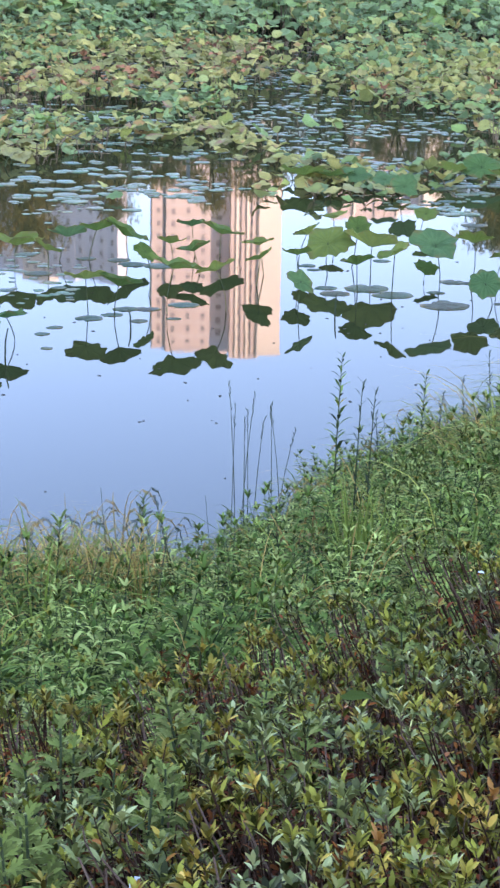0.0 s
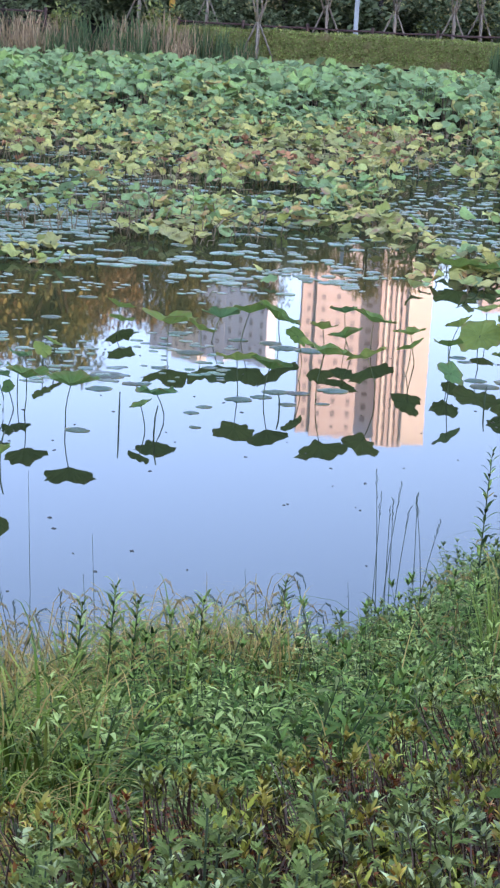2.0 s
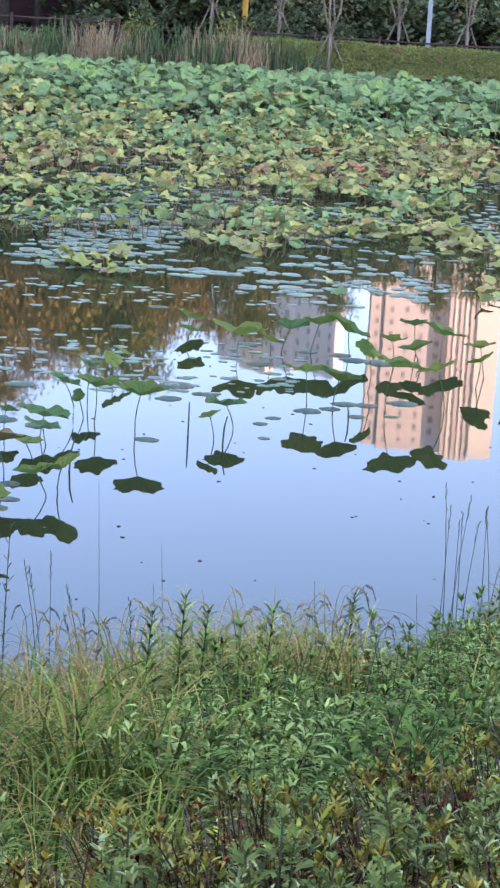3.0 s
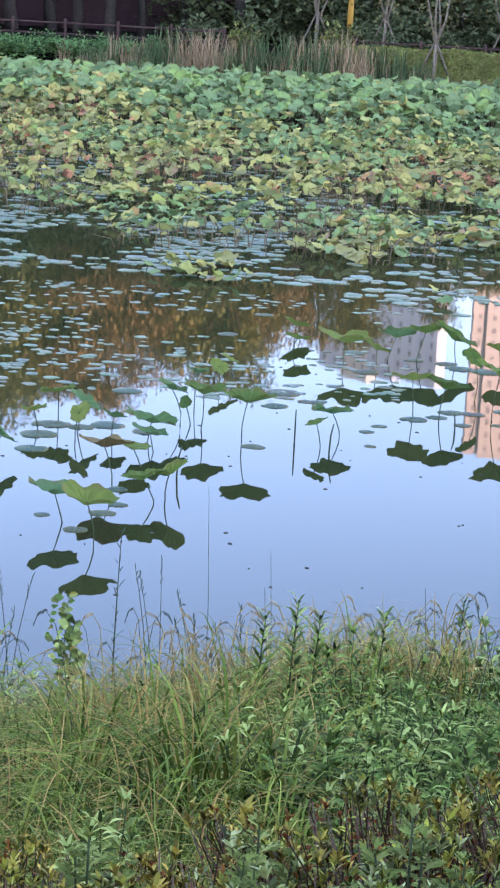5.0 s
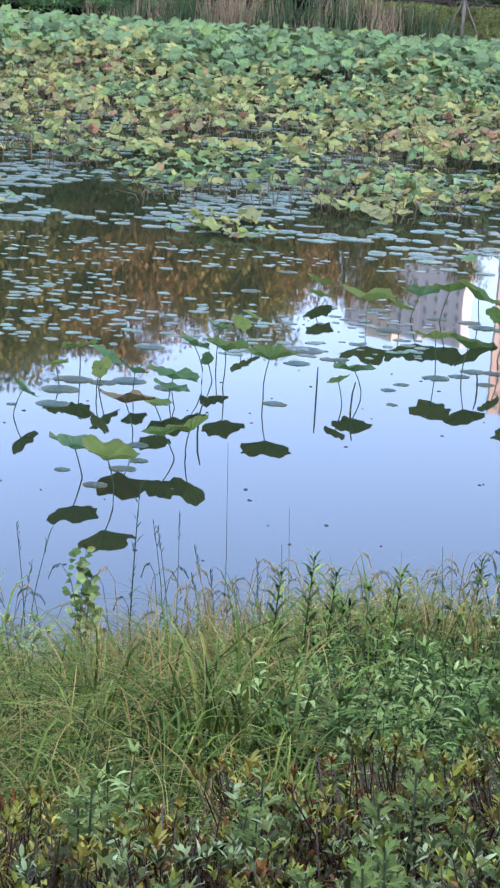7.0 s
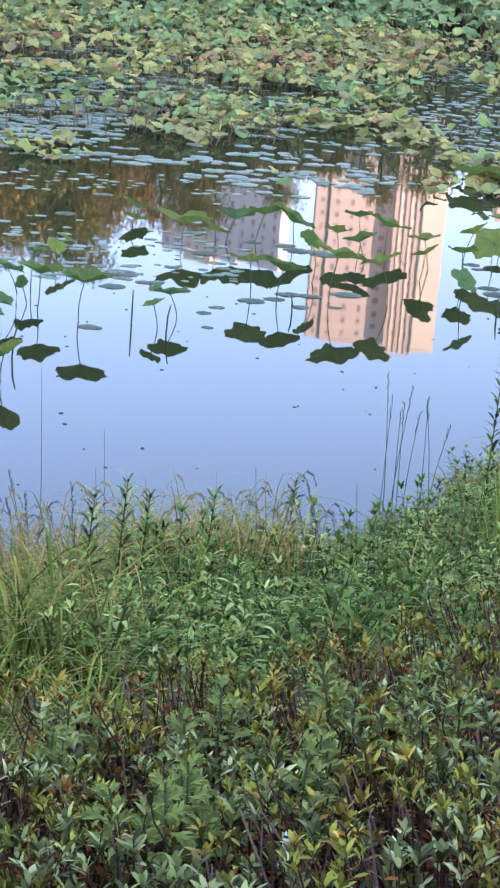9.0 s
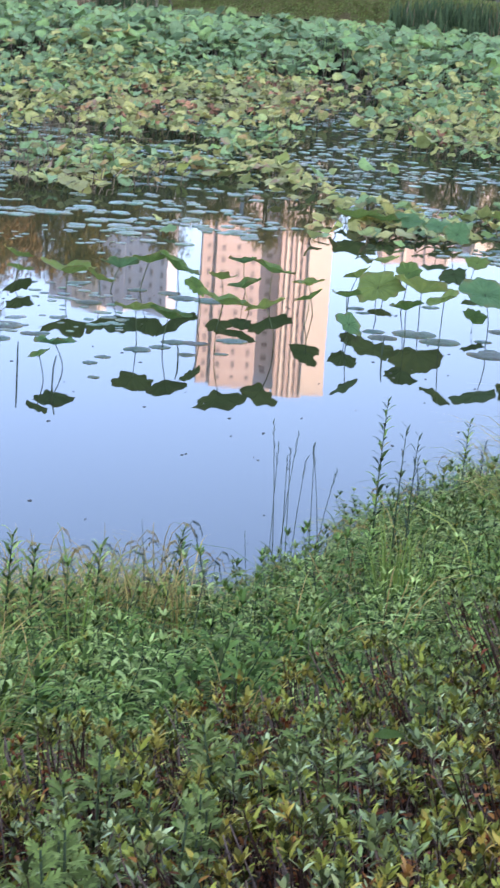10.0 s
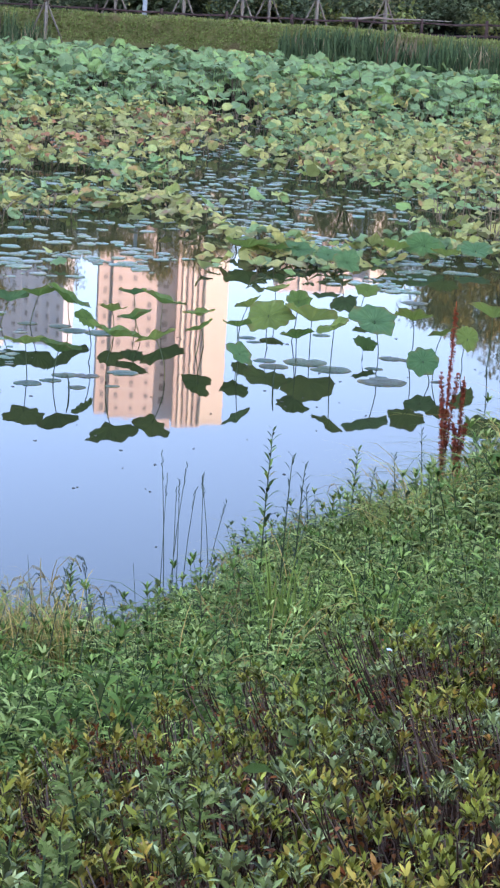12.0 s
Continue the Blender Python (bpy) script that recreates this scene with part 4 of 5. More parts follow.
NEAR_MUG, NEAR_GRASS = 9.6, 7.6
rest_stem, rest_leaf, rest_grass = Build(), Build(), Build()
qb = random.Random(33)
y = 3.4
while y < 17.5:
    x0, x1 = fan_x(y, 1.1)
    x = x0 + qb.uniform(0, 0.2)
    step = 0.165 + 0.0065 * y
    while x < x1:
        px, py = x + qb.uniform(-0.12, 0.12), y + qb.uniform(-0.12, 0.12)
        if hedge_edge(px) + 0.5 < py < shore(px) + 0.1:
            small = float(np.interp(py - hedge_edge(px), (0.45, 1.0, 2.0), (0.55, 0.78, 1.05)) * (1 + 0.35 * noise.noise((px * 1.7, py * 1.3, 50.0))))
            if qb.random() < mug_share(px, py):
                mugwort(px, py, qb.randrange(6), small * qb.uniform(0.55, 0.9) * (0.8 if py > shore(px) - 2.5 else 1.0) * lush(px, py))
                if qb.random() < 0.05:
                    grass(px + 0.08, py, 4, small)
            else:
                grass(px, py, qb.choice((0, 0, 1, 2, 2, 3, 4)), max(small, 0.85) * qb.uniform(0.75, 1.15) * (0.75 if py > shore(px) - 2.2 else 1.0) * lush(px, py))
            if py > shore(px) - 3.6 and px < 0.6 and qb.random() < 0.7:
                grass(px - 0.06, py, 3, qb.uniform(0.8, 1.1) * (1.25 if -1.0 < px < 0.4 else 1.0))
        x += step
    y += step * 0.95

far_weeds = empty("weed_cover", pose(0, 0, 0), "mixed green weeds and grass covering the lower bank", "weeds", kind="stuff")
tagged(part("stems", rest_stem, M_mugstem, far_weeds), kind="stuff")
tagged(part("foliage", rest_leaf, M_mugwort, far_weeds), kind="stuff")
tagged(part("grass", rest_grass, [M_grass, M_straw, M_fresh], far_weeds), kind="stuff")

# weeds among the azaleas
MORE_ROSETTES = ((-0.36, 3.15, 0, 1.0), (-0.3, 3.12, 1, 0.95), (0.16, 3.1, 1, 1.0), (0.34, 3.1, 3, 1.0), (-0.06, 2.66, 3, 1.0), (0.75, 3.2, 1, 1.0))
for px, py, k, s in ((-0.02, 3.21, 0, 1.1), (0.03, 3.12, 4, 1.0), (-0.05, 2.81, 0, 1.1), (0.09, 2.84, 4, 1.02), (0.28, 3.55, 0, 1.12), (0.22, 3.46, 4, 1.0), (0.34, 3.62, 5, 1.05), (-0.38, 2.8, 4, 1.0), (-0.3, 3.3, 0, 1.1), (-0.6, 3.2, 0, 1.08), (0.75, 4.2, 0, 1.1), (0.82, 4.75, 4, 1.05)) + MORE_ROSETTES:
    m = pose(px, py, ground_z(px, py) - 0.02, R.gauss(0, 5), R.gauss(0, 5), U(0, 360)) @ Matrix.Scale(0.94 * s, 4)
    plant("mugwort", m, [("stem", st) for st in ROSETTE[k % 4][0]] + [("foliage", ROSETTE[k % 4][1])], "feathery grey-green mugwort rosette growing through the azaleas", "weed", "mugwort in the hedge")


def tall_weed(x, y, z_tip, kind, lean=(0.0, 0.0), seed=0):
    """A single tall stem that stands out over the water: leafy spike, sedge or bare stem."""
    q = random.Random(seed)
    g = ground_z(x, y)
    h = z_tip - g
    at = lambda t: Vector((lean[0] * t * t, lean[1] * t * t, h * t))
    names = {"spike": ("horseweed", "tall leafy green weed spike standing over the water", "weed"),
             "thin": ("dry_stem", "thin bare grass stem rising above the bank", "grass stem"),
             "sedge": ("sedge", "dark nodding sedge stems at the pond edge", "sedge"),
             "broad": ("broadleaf_weed", "bright green broadleaf weed at the pond edge", "weed"),
             "panicle": ("grass_panicle", "grey-green grass stem with a feathery head", "grass stem")}[kind]
    ob = empty(names[0], pose(x, y, g), names[1], names[2], "tall weeds on the bank")
    st, fo = Build(), Build()
    if kind in ("spike", "panicle", "broad"):
        tube(st, [at(t) for t in (0, 0.3, 0.6, 0.85, 1.0)], [0.006, 0.005, 0.004, 0.003, 0.0015], 5)
        n = {"spike": 60, "panicle": 26, "broad": 64}[kind]
        for i in range(n):
            t = (0.25 if kind != "broad" else 0.35) + (0.75 if kind != "broad" else 0.65) * (i + q.random()) / n
            a = i * 2.4
            size = {"spike": 0.14 * (1 - 0.55 * t), "panicle": 0.07, "broad": 0.06}[kind] * q.uniform(0.7, 1.2)
            out = Vector((math.cos(a), math.sin(a), {"spike": 0.35 + 1.0 * t, "panicle": 1.6, "broad": 0.5}[kind])).normalized()
            o2 = Vector((math.cos(a * 1.7), math.sin(a * 1.7), 0)) * (0.05 * (i % 3) if kind == "broad" else 0.0)
            leaf(fo, at(t) + o2, out, Vector((0, -0.8, 0.6)) if kind == "broad" else Vector((0, 0, 1)), size, size * {"spike": 0.22, "panicle": 0.12, "broad": 0.7}[kind], 0, 0.3)
        part("stem", st, M_mugstem, ob)
        part("foliage", fo, M_mugwort if kind in ("broad", "spike") else M_darkstem, ob)
    elif kind == "thin":
        tube(st, [at(t) for t in (0, 0.5, 1.0)], [0.0028, 0.0022, 0.0012], 4)
        part("stem", st, M_darkstem, ob)
    else:
        for j in range(3):
            f = q.uniform(0.75, 1.05)
            dx, dy = q.uniform(-0.16, 0.16), q.uniform(-0.06, 0.06)
            pts = [Vector((dx * t * t + 0.03 * j, dy * t, h * f * t)) for t in (0, 0.35, 0.65, 0.85, 1.0)]
            tube(st, pts, [0.0035, 0.003, 0.0026, 0.0022, 0.001], 4)
            hd = Build()
            tip = pts[-2]
            for i in range(9):
                leaf(hd, tip + (pts[-1] - tip) * i / 9, (q.gauss(0, 0.25), q.gauss(0, 0.25), 1), Vector((0, -1, 0)), 0.035, 0.005, 0, 0.1)
            part("seed_head", hd, M_darkstem, ob)
        part("stem", st, M_darkstem, ob)


WEEDS = [
    (-0.535, 8.27, 1.92, "spike"), (-0.15, 8.44, 1.82, "spike"), (-0.44, 8.4, 1.81, "spike"), (-0.68, 8.3, 1.82, "spike"), (0.28, 10.91, 1.14, "spike"), (0.42, 10.8, 1.15, "sedge"),
    (1.31, 10.21, 2.14, "spike"), (1.45, 10.4, 1.95, "panicle"), (1.55, 10.6, 1.85, "panicle"), (2.26, 13.1, 1.3, "spike"), (2.4, 13.2, 1.15, "panicle"), (2.1, 13.0, 1.0, "spike"),
    (-1.97, 10.6, 1.08, "broad"), (-1.9, 10.4, 0.98, "broad"), (-1.72, 10.9, 1.42, "panicle"), (-1.5, 10.9, 1.3, "sedge"), (-2.3, 10.5, 1.25, "sedge"), (-1.2, 10.4, 1.2, "sedge"), (-0.95, 10.2, 1.25, "sedge"),
]
for i, row in enumerate(WEEDS):
    tall_weed(*row, (0.03, 0.0), 700 + i)
MORE_WEEDS = [
    (-1.27, 12.0, 1.42, "thin"), (-0.85, 11.9, 1.06, "thin"), (0.93, 12.6, 1.35, "sedge"), (1.02, 12.7, 1.4, "sedge"), (1.2, 12.6, 1.35, "sedge"),
    (3.0, 14.3, 1.2, "panicle"), (3.2, 14.5, 1.25, "panicle"), (2.75, 14.0, 1.05, "panicle"), (0.7, 10.9, 1.15, "thin"), (0.1, 9.6, 1.6, "thin"), (-0.7, 9.4, 1.6, "thin"), (1.9, 12.5, 1.2, "panicle"),
]
for i, row in enumerate(MORE_WEEDS):
    tall_weed(*row, (-0.04, 0.0), 800 + i)


def dock(x, y, h, seed, mat=None, label="dried rust-red dock seed spike at the water's edge"):
    mat = mat or M_dock
    q = random.Random(seed)
    ob = empty("dock_plant", pose(x, y, ground_z(x, y)), label, "weed")
    st, fo = Build(), Build()
    tube(st, [(0, 0, 0), (0.02, 0, h * 0.5), (0.03, 0, h)], [0.009, 0.007, 0.003], 6)
    for br, (t0, a, ln) in enumerate(((0.0, 0, 1.0), (0.3, 0.5, 0.4), (0.4, 2.6, 0.3), (0.25, 3.9, 0.35))):
        base = Vector((0.02, 0, h * t0)) if br else Vector((0.02, 0, h * 0.35))
        way = Vector((0.12 * math.cos(a), 0.12 * math.sin(a), 1)).normalized() if br else Vector((0.01, 0, 1))
        length = h * (0.62 if br == 0 else ln)
        if br:
            tube(st, [base, base + way * length], [0.005, 0.002], 4)
        for i in range(int(900 * length / h) + 10):
            p = base + way * length * q.random()
            b0 = q.uniform(0, 6.28)
            leaf(fo, p, Vector((math.cos(b0), math.sin(b0), q.uniform(-0.3, 0.8))), Vector((0, 0, 1)), q.uniform(0.016, 0.034), q.uniform(0.016, 0.028), 0, 0.2)
    part("stem", st, mat, ob)
    part("seed_head", fo, mat, ob)


dock(3.16, 14.5, 1.85, 3)
dock(3.27, 14.5, 1.25, 4)


def dead_weed(x, y, h, seed):
    q = random.Random(seed)
    ob = empty("dead_weed", pose(x, y, ground_z(x, y)), "dry straw-brown dead weed stalks among the bank grass", "weed", "dead weeds")
    fo = Build()
    for j in range(4):
        dx, f = q.gauss(0, 0.05), q.uniform(0.7, 1.0)
        kink = Vector((dx + q.gauss(0, 0.03), q.gauss(0, 0.03), h * f * 0.62))
        end = kink + Vector((q.gauss(0, 0.07), q.gauss(0, 0.04), h * f * 0.38))
        s = Build()
        tube(s, [(dx * 0.3, 0, -0.05), (dx * 0.8, 0, h * f * 0.3), kink, end], [0.006, 0.005, 0.004, 0.002], 5)
        part("stem", s, M_straw, ob)
        for i in range(14):
            p = kink.lerp(end, q.random()) if q.random() < 0.6 else Vector((dx * 0.8, 0, h * f * q.uniform(0.3, 0.6)))
            leaf(fo, p, (q.gauss(0, 1), q.gauss(0, 0.6), q.uniform(-1.3, 0.3)), (0, 0, 1), q.uniform(0.03, 0.07), q.uniform(0.006, 0.013), 0, 0.5)
    part("dead_leaves", fo, M_brown, ob)


for i, (dx, dy, dh) in enumerate(((-0.9, 7.75, 0.8), (-0.87, 7.9, 0.7), (-0.3, 8.6, 0.55), (-0.12, 8.8, 0.5), (0.02, 8.9, 0.55), (-0.42, 8.7, 0.6), (0.35, 9.1, 0.5), (0.95, 8.6, 0.5), (1.1, 9.0, 0.55), (-1.35, 8.0, 0.5))):
    dead_weed(dx, dy, dh, 900 + i)


def nodding_grass(x, y, h, way, seed):
    """A thin grass stalk whose seed head hangs over at the tip."""
    q = random.Random(seed)
    g = ground_z(x, y)
    ob = empty("nodding_stalk", pose(x, y, g), "thin dry grass stalk with a drooping seed head", "grass stem", "nodding grass stalks")
    bow, hook = q.uniform(0.04, 0.12) * way, q.uniform(0.04, 0.09) * way
    pts = [Vector((bow * t * t, 0, h * t)) for t in (0, 0.35, 0.7, 0.92)]
    pts += [Vector((bow + hook * 0.5, 0, h)), Vector((bow + hook, 0, h * 0.98)), Vector((bow + hook * 1.35, 0, h * 0.98 - q.uniform(0.03, 0.08)))]
    st, hd = Build(), Build()
    tube(st, pts, [0.0028, 0.0025, 0.002, 0.0017, 0.0015, 0.0013, 0.001], 4)
    dry = q.random() < 0.6
    part("stem", st, M_straw if dry else M_darkstem, ob)
    for i in range(18):
        k = i / 18
        p = pts[4].lerp(pts[5], k * 2) if k < 0.5 else pts[5].lerp(pts[6], k * 2 - 1)
        leaf(hd, p, (q.gauss(0.15 * way, 0.15), q.gauss(0, 0.15), -1), (0, -1, 0.2), q.uniform(0.012, 0.022), 0.003, 0, 0.1)
    part("seed_head", hd, M_straw if dry else M_darkstem, ob)


qn = random.Random(71)
for i in range(120):
    nx = qn.uniform(-2.9, 2.4) if i < 50 else qn.uniform(-2.9, 0.35)
    ny = shore(nx) - qn.uniform(1.2, 3.0 if i < 50 else 4.2)
    nodding_grass(nx, ny, qn.uniform(0.5, 0.78) * (0.85 if nx > 0.2 else 1.0), qn.choice((-1, 1, 1)), 1200 + i)

# fresh upright tufts beside the hedge
for px, py, s in ((1.16, 8.2, 1.5), (1.24, 8.1, 1.3), (1.5, 7.6, 0.9), (1.02, 5.75, 0.5), (0.4, 5.6, 0.5)):
    b = Build()
    for i in range(16 if s < 1 else 34):
        a, hh = U(0, 6.28), s * U(0.25, 0.45)
        pts = [Vector((0.03 * math.cos(a), 0.03 * math.sin(a), 0)) + Vector((math.cos(a), math.sin(a), 0)) * 0.12 * t * t + Vector((0, 0, hh * t)) for t in (0, 0.4, 0.75, 1.0)]
        ribbon(b, pts, [0.009, 0.01, 0.007, 0.002], (math.sin(a), -math.cos(a), 0))
    o = part("fresh_tuft", b, M_fresh)
    o.location = (px, py, ground_z(px, py))
    tagged(o, "bright yellow-green upright grass tuft beside the hedge", "grass", "fresh grass tufts")

for px, py, k, s in ((0.9, 8.2, 1, 1.25), (0.78, 8.0, 0, 1.2), (1.02, 7.9, 3, 1.1), (1.35, 8.0, 0, 1.1), (0.7, 7.4, 3, 1.0)):
    grass(px, py, k, s)

# small finds in the hedge
pb = Build()
for j in range(5):
    a = 6.28 * j / 5
    leaf(pb, (0, 0, 0), (math.cos(a), math.sin(a), 0.5), (0, 0, 1), 0.01, 0.008, 0, 0.2)
fl = part("white_flower", pb, M_petal)
fl.location = (0.98, 4.58, 2.95)
tagged(fl, "small white blossom lying on the azalea leaves", "flower")
ob_ = Build()
leaf(ob_, (0, 0, 0), (0.2, 0.3, 1), (0, -1, 0.2), 0.04, 0.022, 0, 0.2)
fo_ = part("fallen_leaf", ob_, M_orange)
fo_.location = (0.65, 2.93, 3.1)
tagged(fo_, "orange dead leaf caught in the azalea twigs", "leaf")
lb = Build()
leaf(lb, (-0.035, 0, 0), (1, -0.15, 0.25), (0, -0.4, 1), 0.075, 0.03, 0, 0.3)
bl = part("broad_leaf", lb, M_lotus[0])
bl.location = (0.56, 3.76, 2.98)
tagged(bl, "large glossy green leaf lying over the azalea twigs", "leaf")
tb = Build()
bevel_box(tb, -0.007, 0.007, -0.0012, 0.0012, -0.03, 0.028, 0.001)
tg = part("plant_tag", tb, M_petal)
tg.matrix_world = pose(0.093, 2.62, 3.175, -12, 12, 10)
db = Build()
bevel_box(db, -0.0075, 0.0075, -0.002, 0.002, 0.018, 0.022, 0.0005)
part("band", db, M_dark, tg, "dark band")
tagged(tg, "small white plastic tag with a dark band in the azaleas", "plant tag")


# ---- far bank ----
def leaf2(b, base, d, up, length, width, mat=0):
    """A plain pointed leaf for plants far off."""
    d = Vector(d).normalized()
    s = d.cross(Vector(up))
    s = s.normalized() if s.length > 1e-3 else Vector((1, 0, 0))
    base = Vector(base)
    mid = base + d * length * 0.5
    b.add([base, mid + s * width / 2, base + d * length, mid - s * width / 2], [(0, 1, 2, 3)], mat)


def far_hedge(x0, x1, depth, h):
    """A clipped hedge that follows the far bank: dark core and a skin of small leaves."""
    q = random.Random(5)
    ob = empty("clipped_hedge", pose(0, 0, 0), "long clipped yellow-green hedge along the far bank", "hedge")
    core, fo = Build(), Build()
    front = lambda x: far_shore(x) + 1.0 + 0.1 * noise.noise((x * 0.5, 1, 0))
    top = lambda x: h + 0.06 * noise.noise((x * 0.8, 0, 0)) + 0.03 * noise.noise((x * 3, 0, 5))
    xs = np.arange(x0, x1 + 0.01, 0.5)
    vs, fs = [], []
    for x in xs:
        g, y = ground_z(x, front(x) + depth / 2), front(x)
        t = g + top(x) - 0.05
        vs += [(x, y + 0.07, g - 0.3), (x, y + 0.05, t - 0.12), (x, y + 0.16, t), (x, y + depth - 0.16, t), (x, y + depth - 0.05, t - 0.12), (x, y + depth, g - 0.3)]
    for k in range(len(xs) - 1):
        for j in range(5):
            a = k * 6 + j
            fs.append((a, a + 6, a + 7, a + 1))
    core.add(vs, fs)
    part("core", core, M_hedge, ob)
    for i in range(int(1300 * (x1 - x0))):
        x = q.uniform(x0, x1)
        g, y = ground_z(x, front(x) + depth / 2), front(x)
        if q.random() < 0.35:
            p, n = Vector((x, y + q.uniform(0, depth), g + top(x))), Vector((0, 0, 1))
        else:
            p, n = Vector((x, y + 0.05 * noise.noise((x * 3, 3, 0)), g + q.uniform(-0.1, top(x)))), Vector((0, -1, 0.2))
        d = (n * 0.6 + Vector((q.gauss(0, 1), q.gauss(0, 1), q.gauss(0, 1)))).normalized()
        leaf2(fo, p - n * 0.04, d, n, q.uniform(0.07, 0.14), q.uniform(0.035, 0.06))
    part("foliage", fo, M_hedge, ob)


far_hedge(-4.0, 18.5, 1.4, 0.82)


def reed_meshes(seed, dry, n=60, h=1.5):
    q = random.Random(seed)
    fo = Build()
    for i in range(n):
        a, r = q.uniform(0, 6.28), 0.42 * math.sqrt(q.random())
        d = Vector((q.gauss(0, 1), q.gauss(0, 1), 0)).normalized()
        hh = h * q.uniform(0.6, 1.1)
        pts = [Vector((r * math.cos(a), r * math.sin(a), 0)) + d * q.uniform(0.04, 0.26) * t ** 3 * hh + Vector((0, 0, hh * t)) for t in (0, 0.4, 0.75, 1.0)]
        ribbon(fo, pts, [0.03, 0.04, 0.03, 0.006], d.cross(Vector((0, 0, 1))), 1 if q.random() < dry else 0)
    return fo.mesh("blades", [M_reed, M_reed_dry])


REED = [reed_meshes(1, 0.05), reed_meshes(2, 0.45), reed_meshes(3, 0.9), reed_meshes(4, 0.02, 110, 0.9), reed_meshes(5, 0.75, 60, 1.0)]
REED_LABEL = ("stand of green reeds at the far water edge", "stand of half dry reeds at the far water edge", "stand of dry tan reeds at the far water edge", "low green rushes below the far hedge", "low clump of dry reddish reeds on the far bank")
qr = random.Random(9)
x = -13.0
while x < -0.2:
    for row in range(3):
        px, py = x + qr.uniform(-0.3, 0.3), far_shore(x) - 0.9 + 0.6 * row + qr.uniform(-0.2, 0.2)
        k = 2 if noise.noise((x * 0.55, 0, 2)) + qr.uniform(-0.3, 0.3) > 0.05 else qr.choice((0, 0, 1))
        if x > -2.5:
            k = qr.choice((0, 1, 3))
        s = float(np.interp(x, (-13, -11, -9, -3, 0), (0.7, 1.0, 1.2, 1.28, 0.85))) * qr.uniform(0.9, 1.1)
        lone("reed_stand", pose(px, py, max(ground_z(px, py), 0) - 0.05, 0, 0, qr.uniform(0, 360)) @ Matrix.Scale(s, 4), REED[k], REED_LABEL[k], "reeds", "reeds on the far bank")
    x += 0.55
x = 8.6
while x < 19:
    for row in range(2):
        px, py = x + qr.uniform(-0.2, 0.2), far_shore(x) - 0.3 + 0.5 * row
        k = 4 if 11.4 < x < 14.2 and qr.random() < 0.25 else 3
        lone("reed_stand", pose(px, py, max(ground_z(px, py), 0) - 0.05, 0, 0, qr.uniform(0, 360)) @ Matrix.Scale(1.75 if k == 3 else 1.6, 4), REED[k], REED_LABEL[k], "reeds", "reeds on the far bank")
    x += 0.5


def fence(x0, x1, y0, y1, n):
    ob = empty("timber_fence", pose(0, 0, 0), "low weathered timber rail fence along the far path", "fence")
    pts = [(x0 + (x1 - x0) * i / n, y0 + (y1 - y0) * i / n) for i in range(n + 1)]
    for px, py in pts:
        b = Build()
        g = ground_z(px, py)
        tube(b, [(px, py, g - 0.2), (px, py, g + 0.95), (px, py, g + 1.0)], [0.06, 0.06, 0.045], 8)
        part("post", b, M_rail, ob)
    for (ax, ay), (bx, by) in zip(pts, pts[1:]):
        for hh in (0.45, 0.85):
            b = Build()
            tube(b, [(ax, ay, ground_z(ax, ay) + hh), ((ax + bx) / 2, (ay + by) / 2, ground_z(ax, ay) + hh - 0.02), (bx, by, ground_z(bx, by) + hh)], [0.04, 0.038, 0.04], 6)
            part("rail", b, M_rail, ob)


fence(-20, -8, 75, 75, 6)
fence(-3, 18, 73.5, 71.5, 9)


# a bare pale branch lying along the top rail
fb = Build()
line = [(10.4, 0.94), (11.1, 0.93), (11.6, 0.99), (12.3, 0.94), (13.2, 0.95), (14.4, 0.93)]
rail_at = lambda x: 73.5 + (x + 3) / 21 * (71.5 - 73.5)
tube(fb, [(x, rail_at(x) - 0.01, ground_z(x, rail_at(x)) + z) for x, z in line], [0.045, 0.05, 0.045, 0.04, 0.03, 0.015], 6)
tube(fb, [(11.55, rail_at(11.55), ground_z(11.55, 72) + 0.98), (11.9, 71.95, ground_z(11.9, 72) + 1.12), (12.4, 71.9, ground_z(12.4, 72) + 1.1)], [0.025, 0.02, 0.008], 5)
tagged(part("fallen_branch", fb, M_stake), "bare pale branch lying along the timber fence rail", "branch")


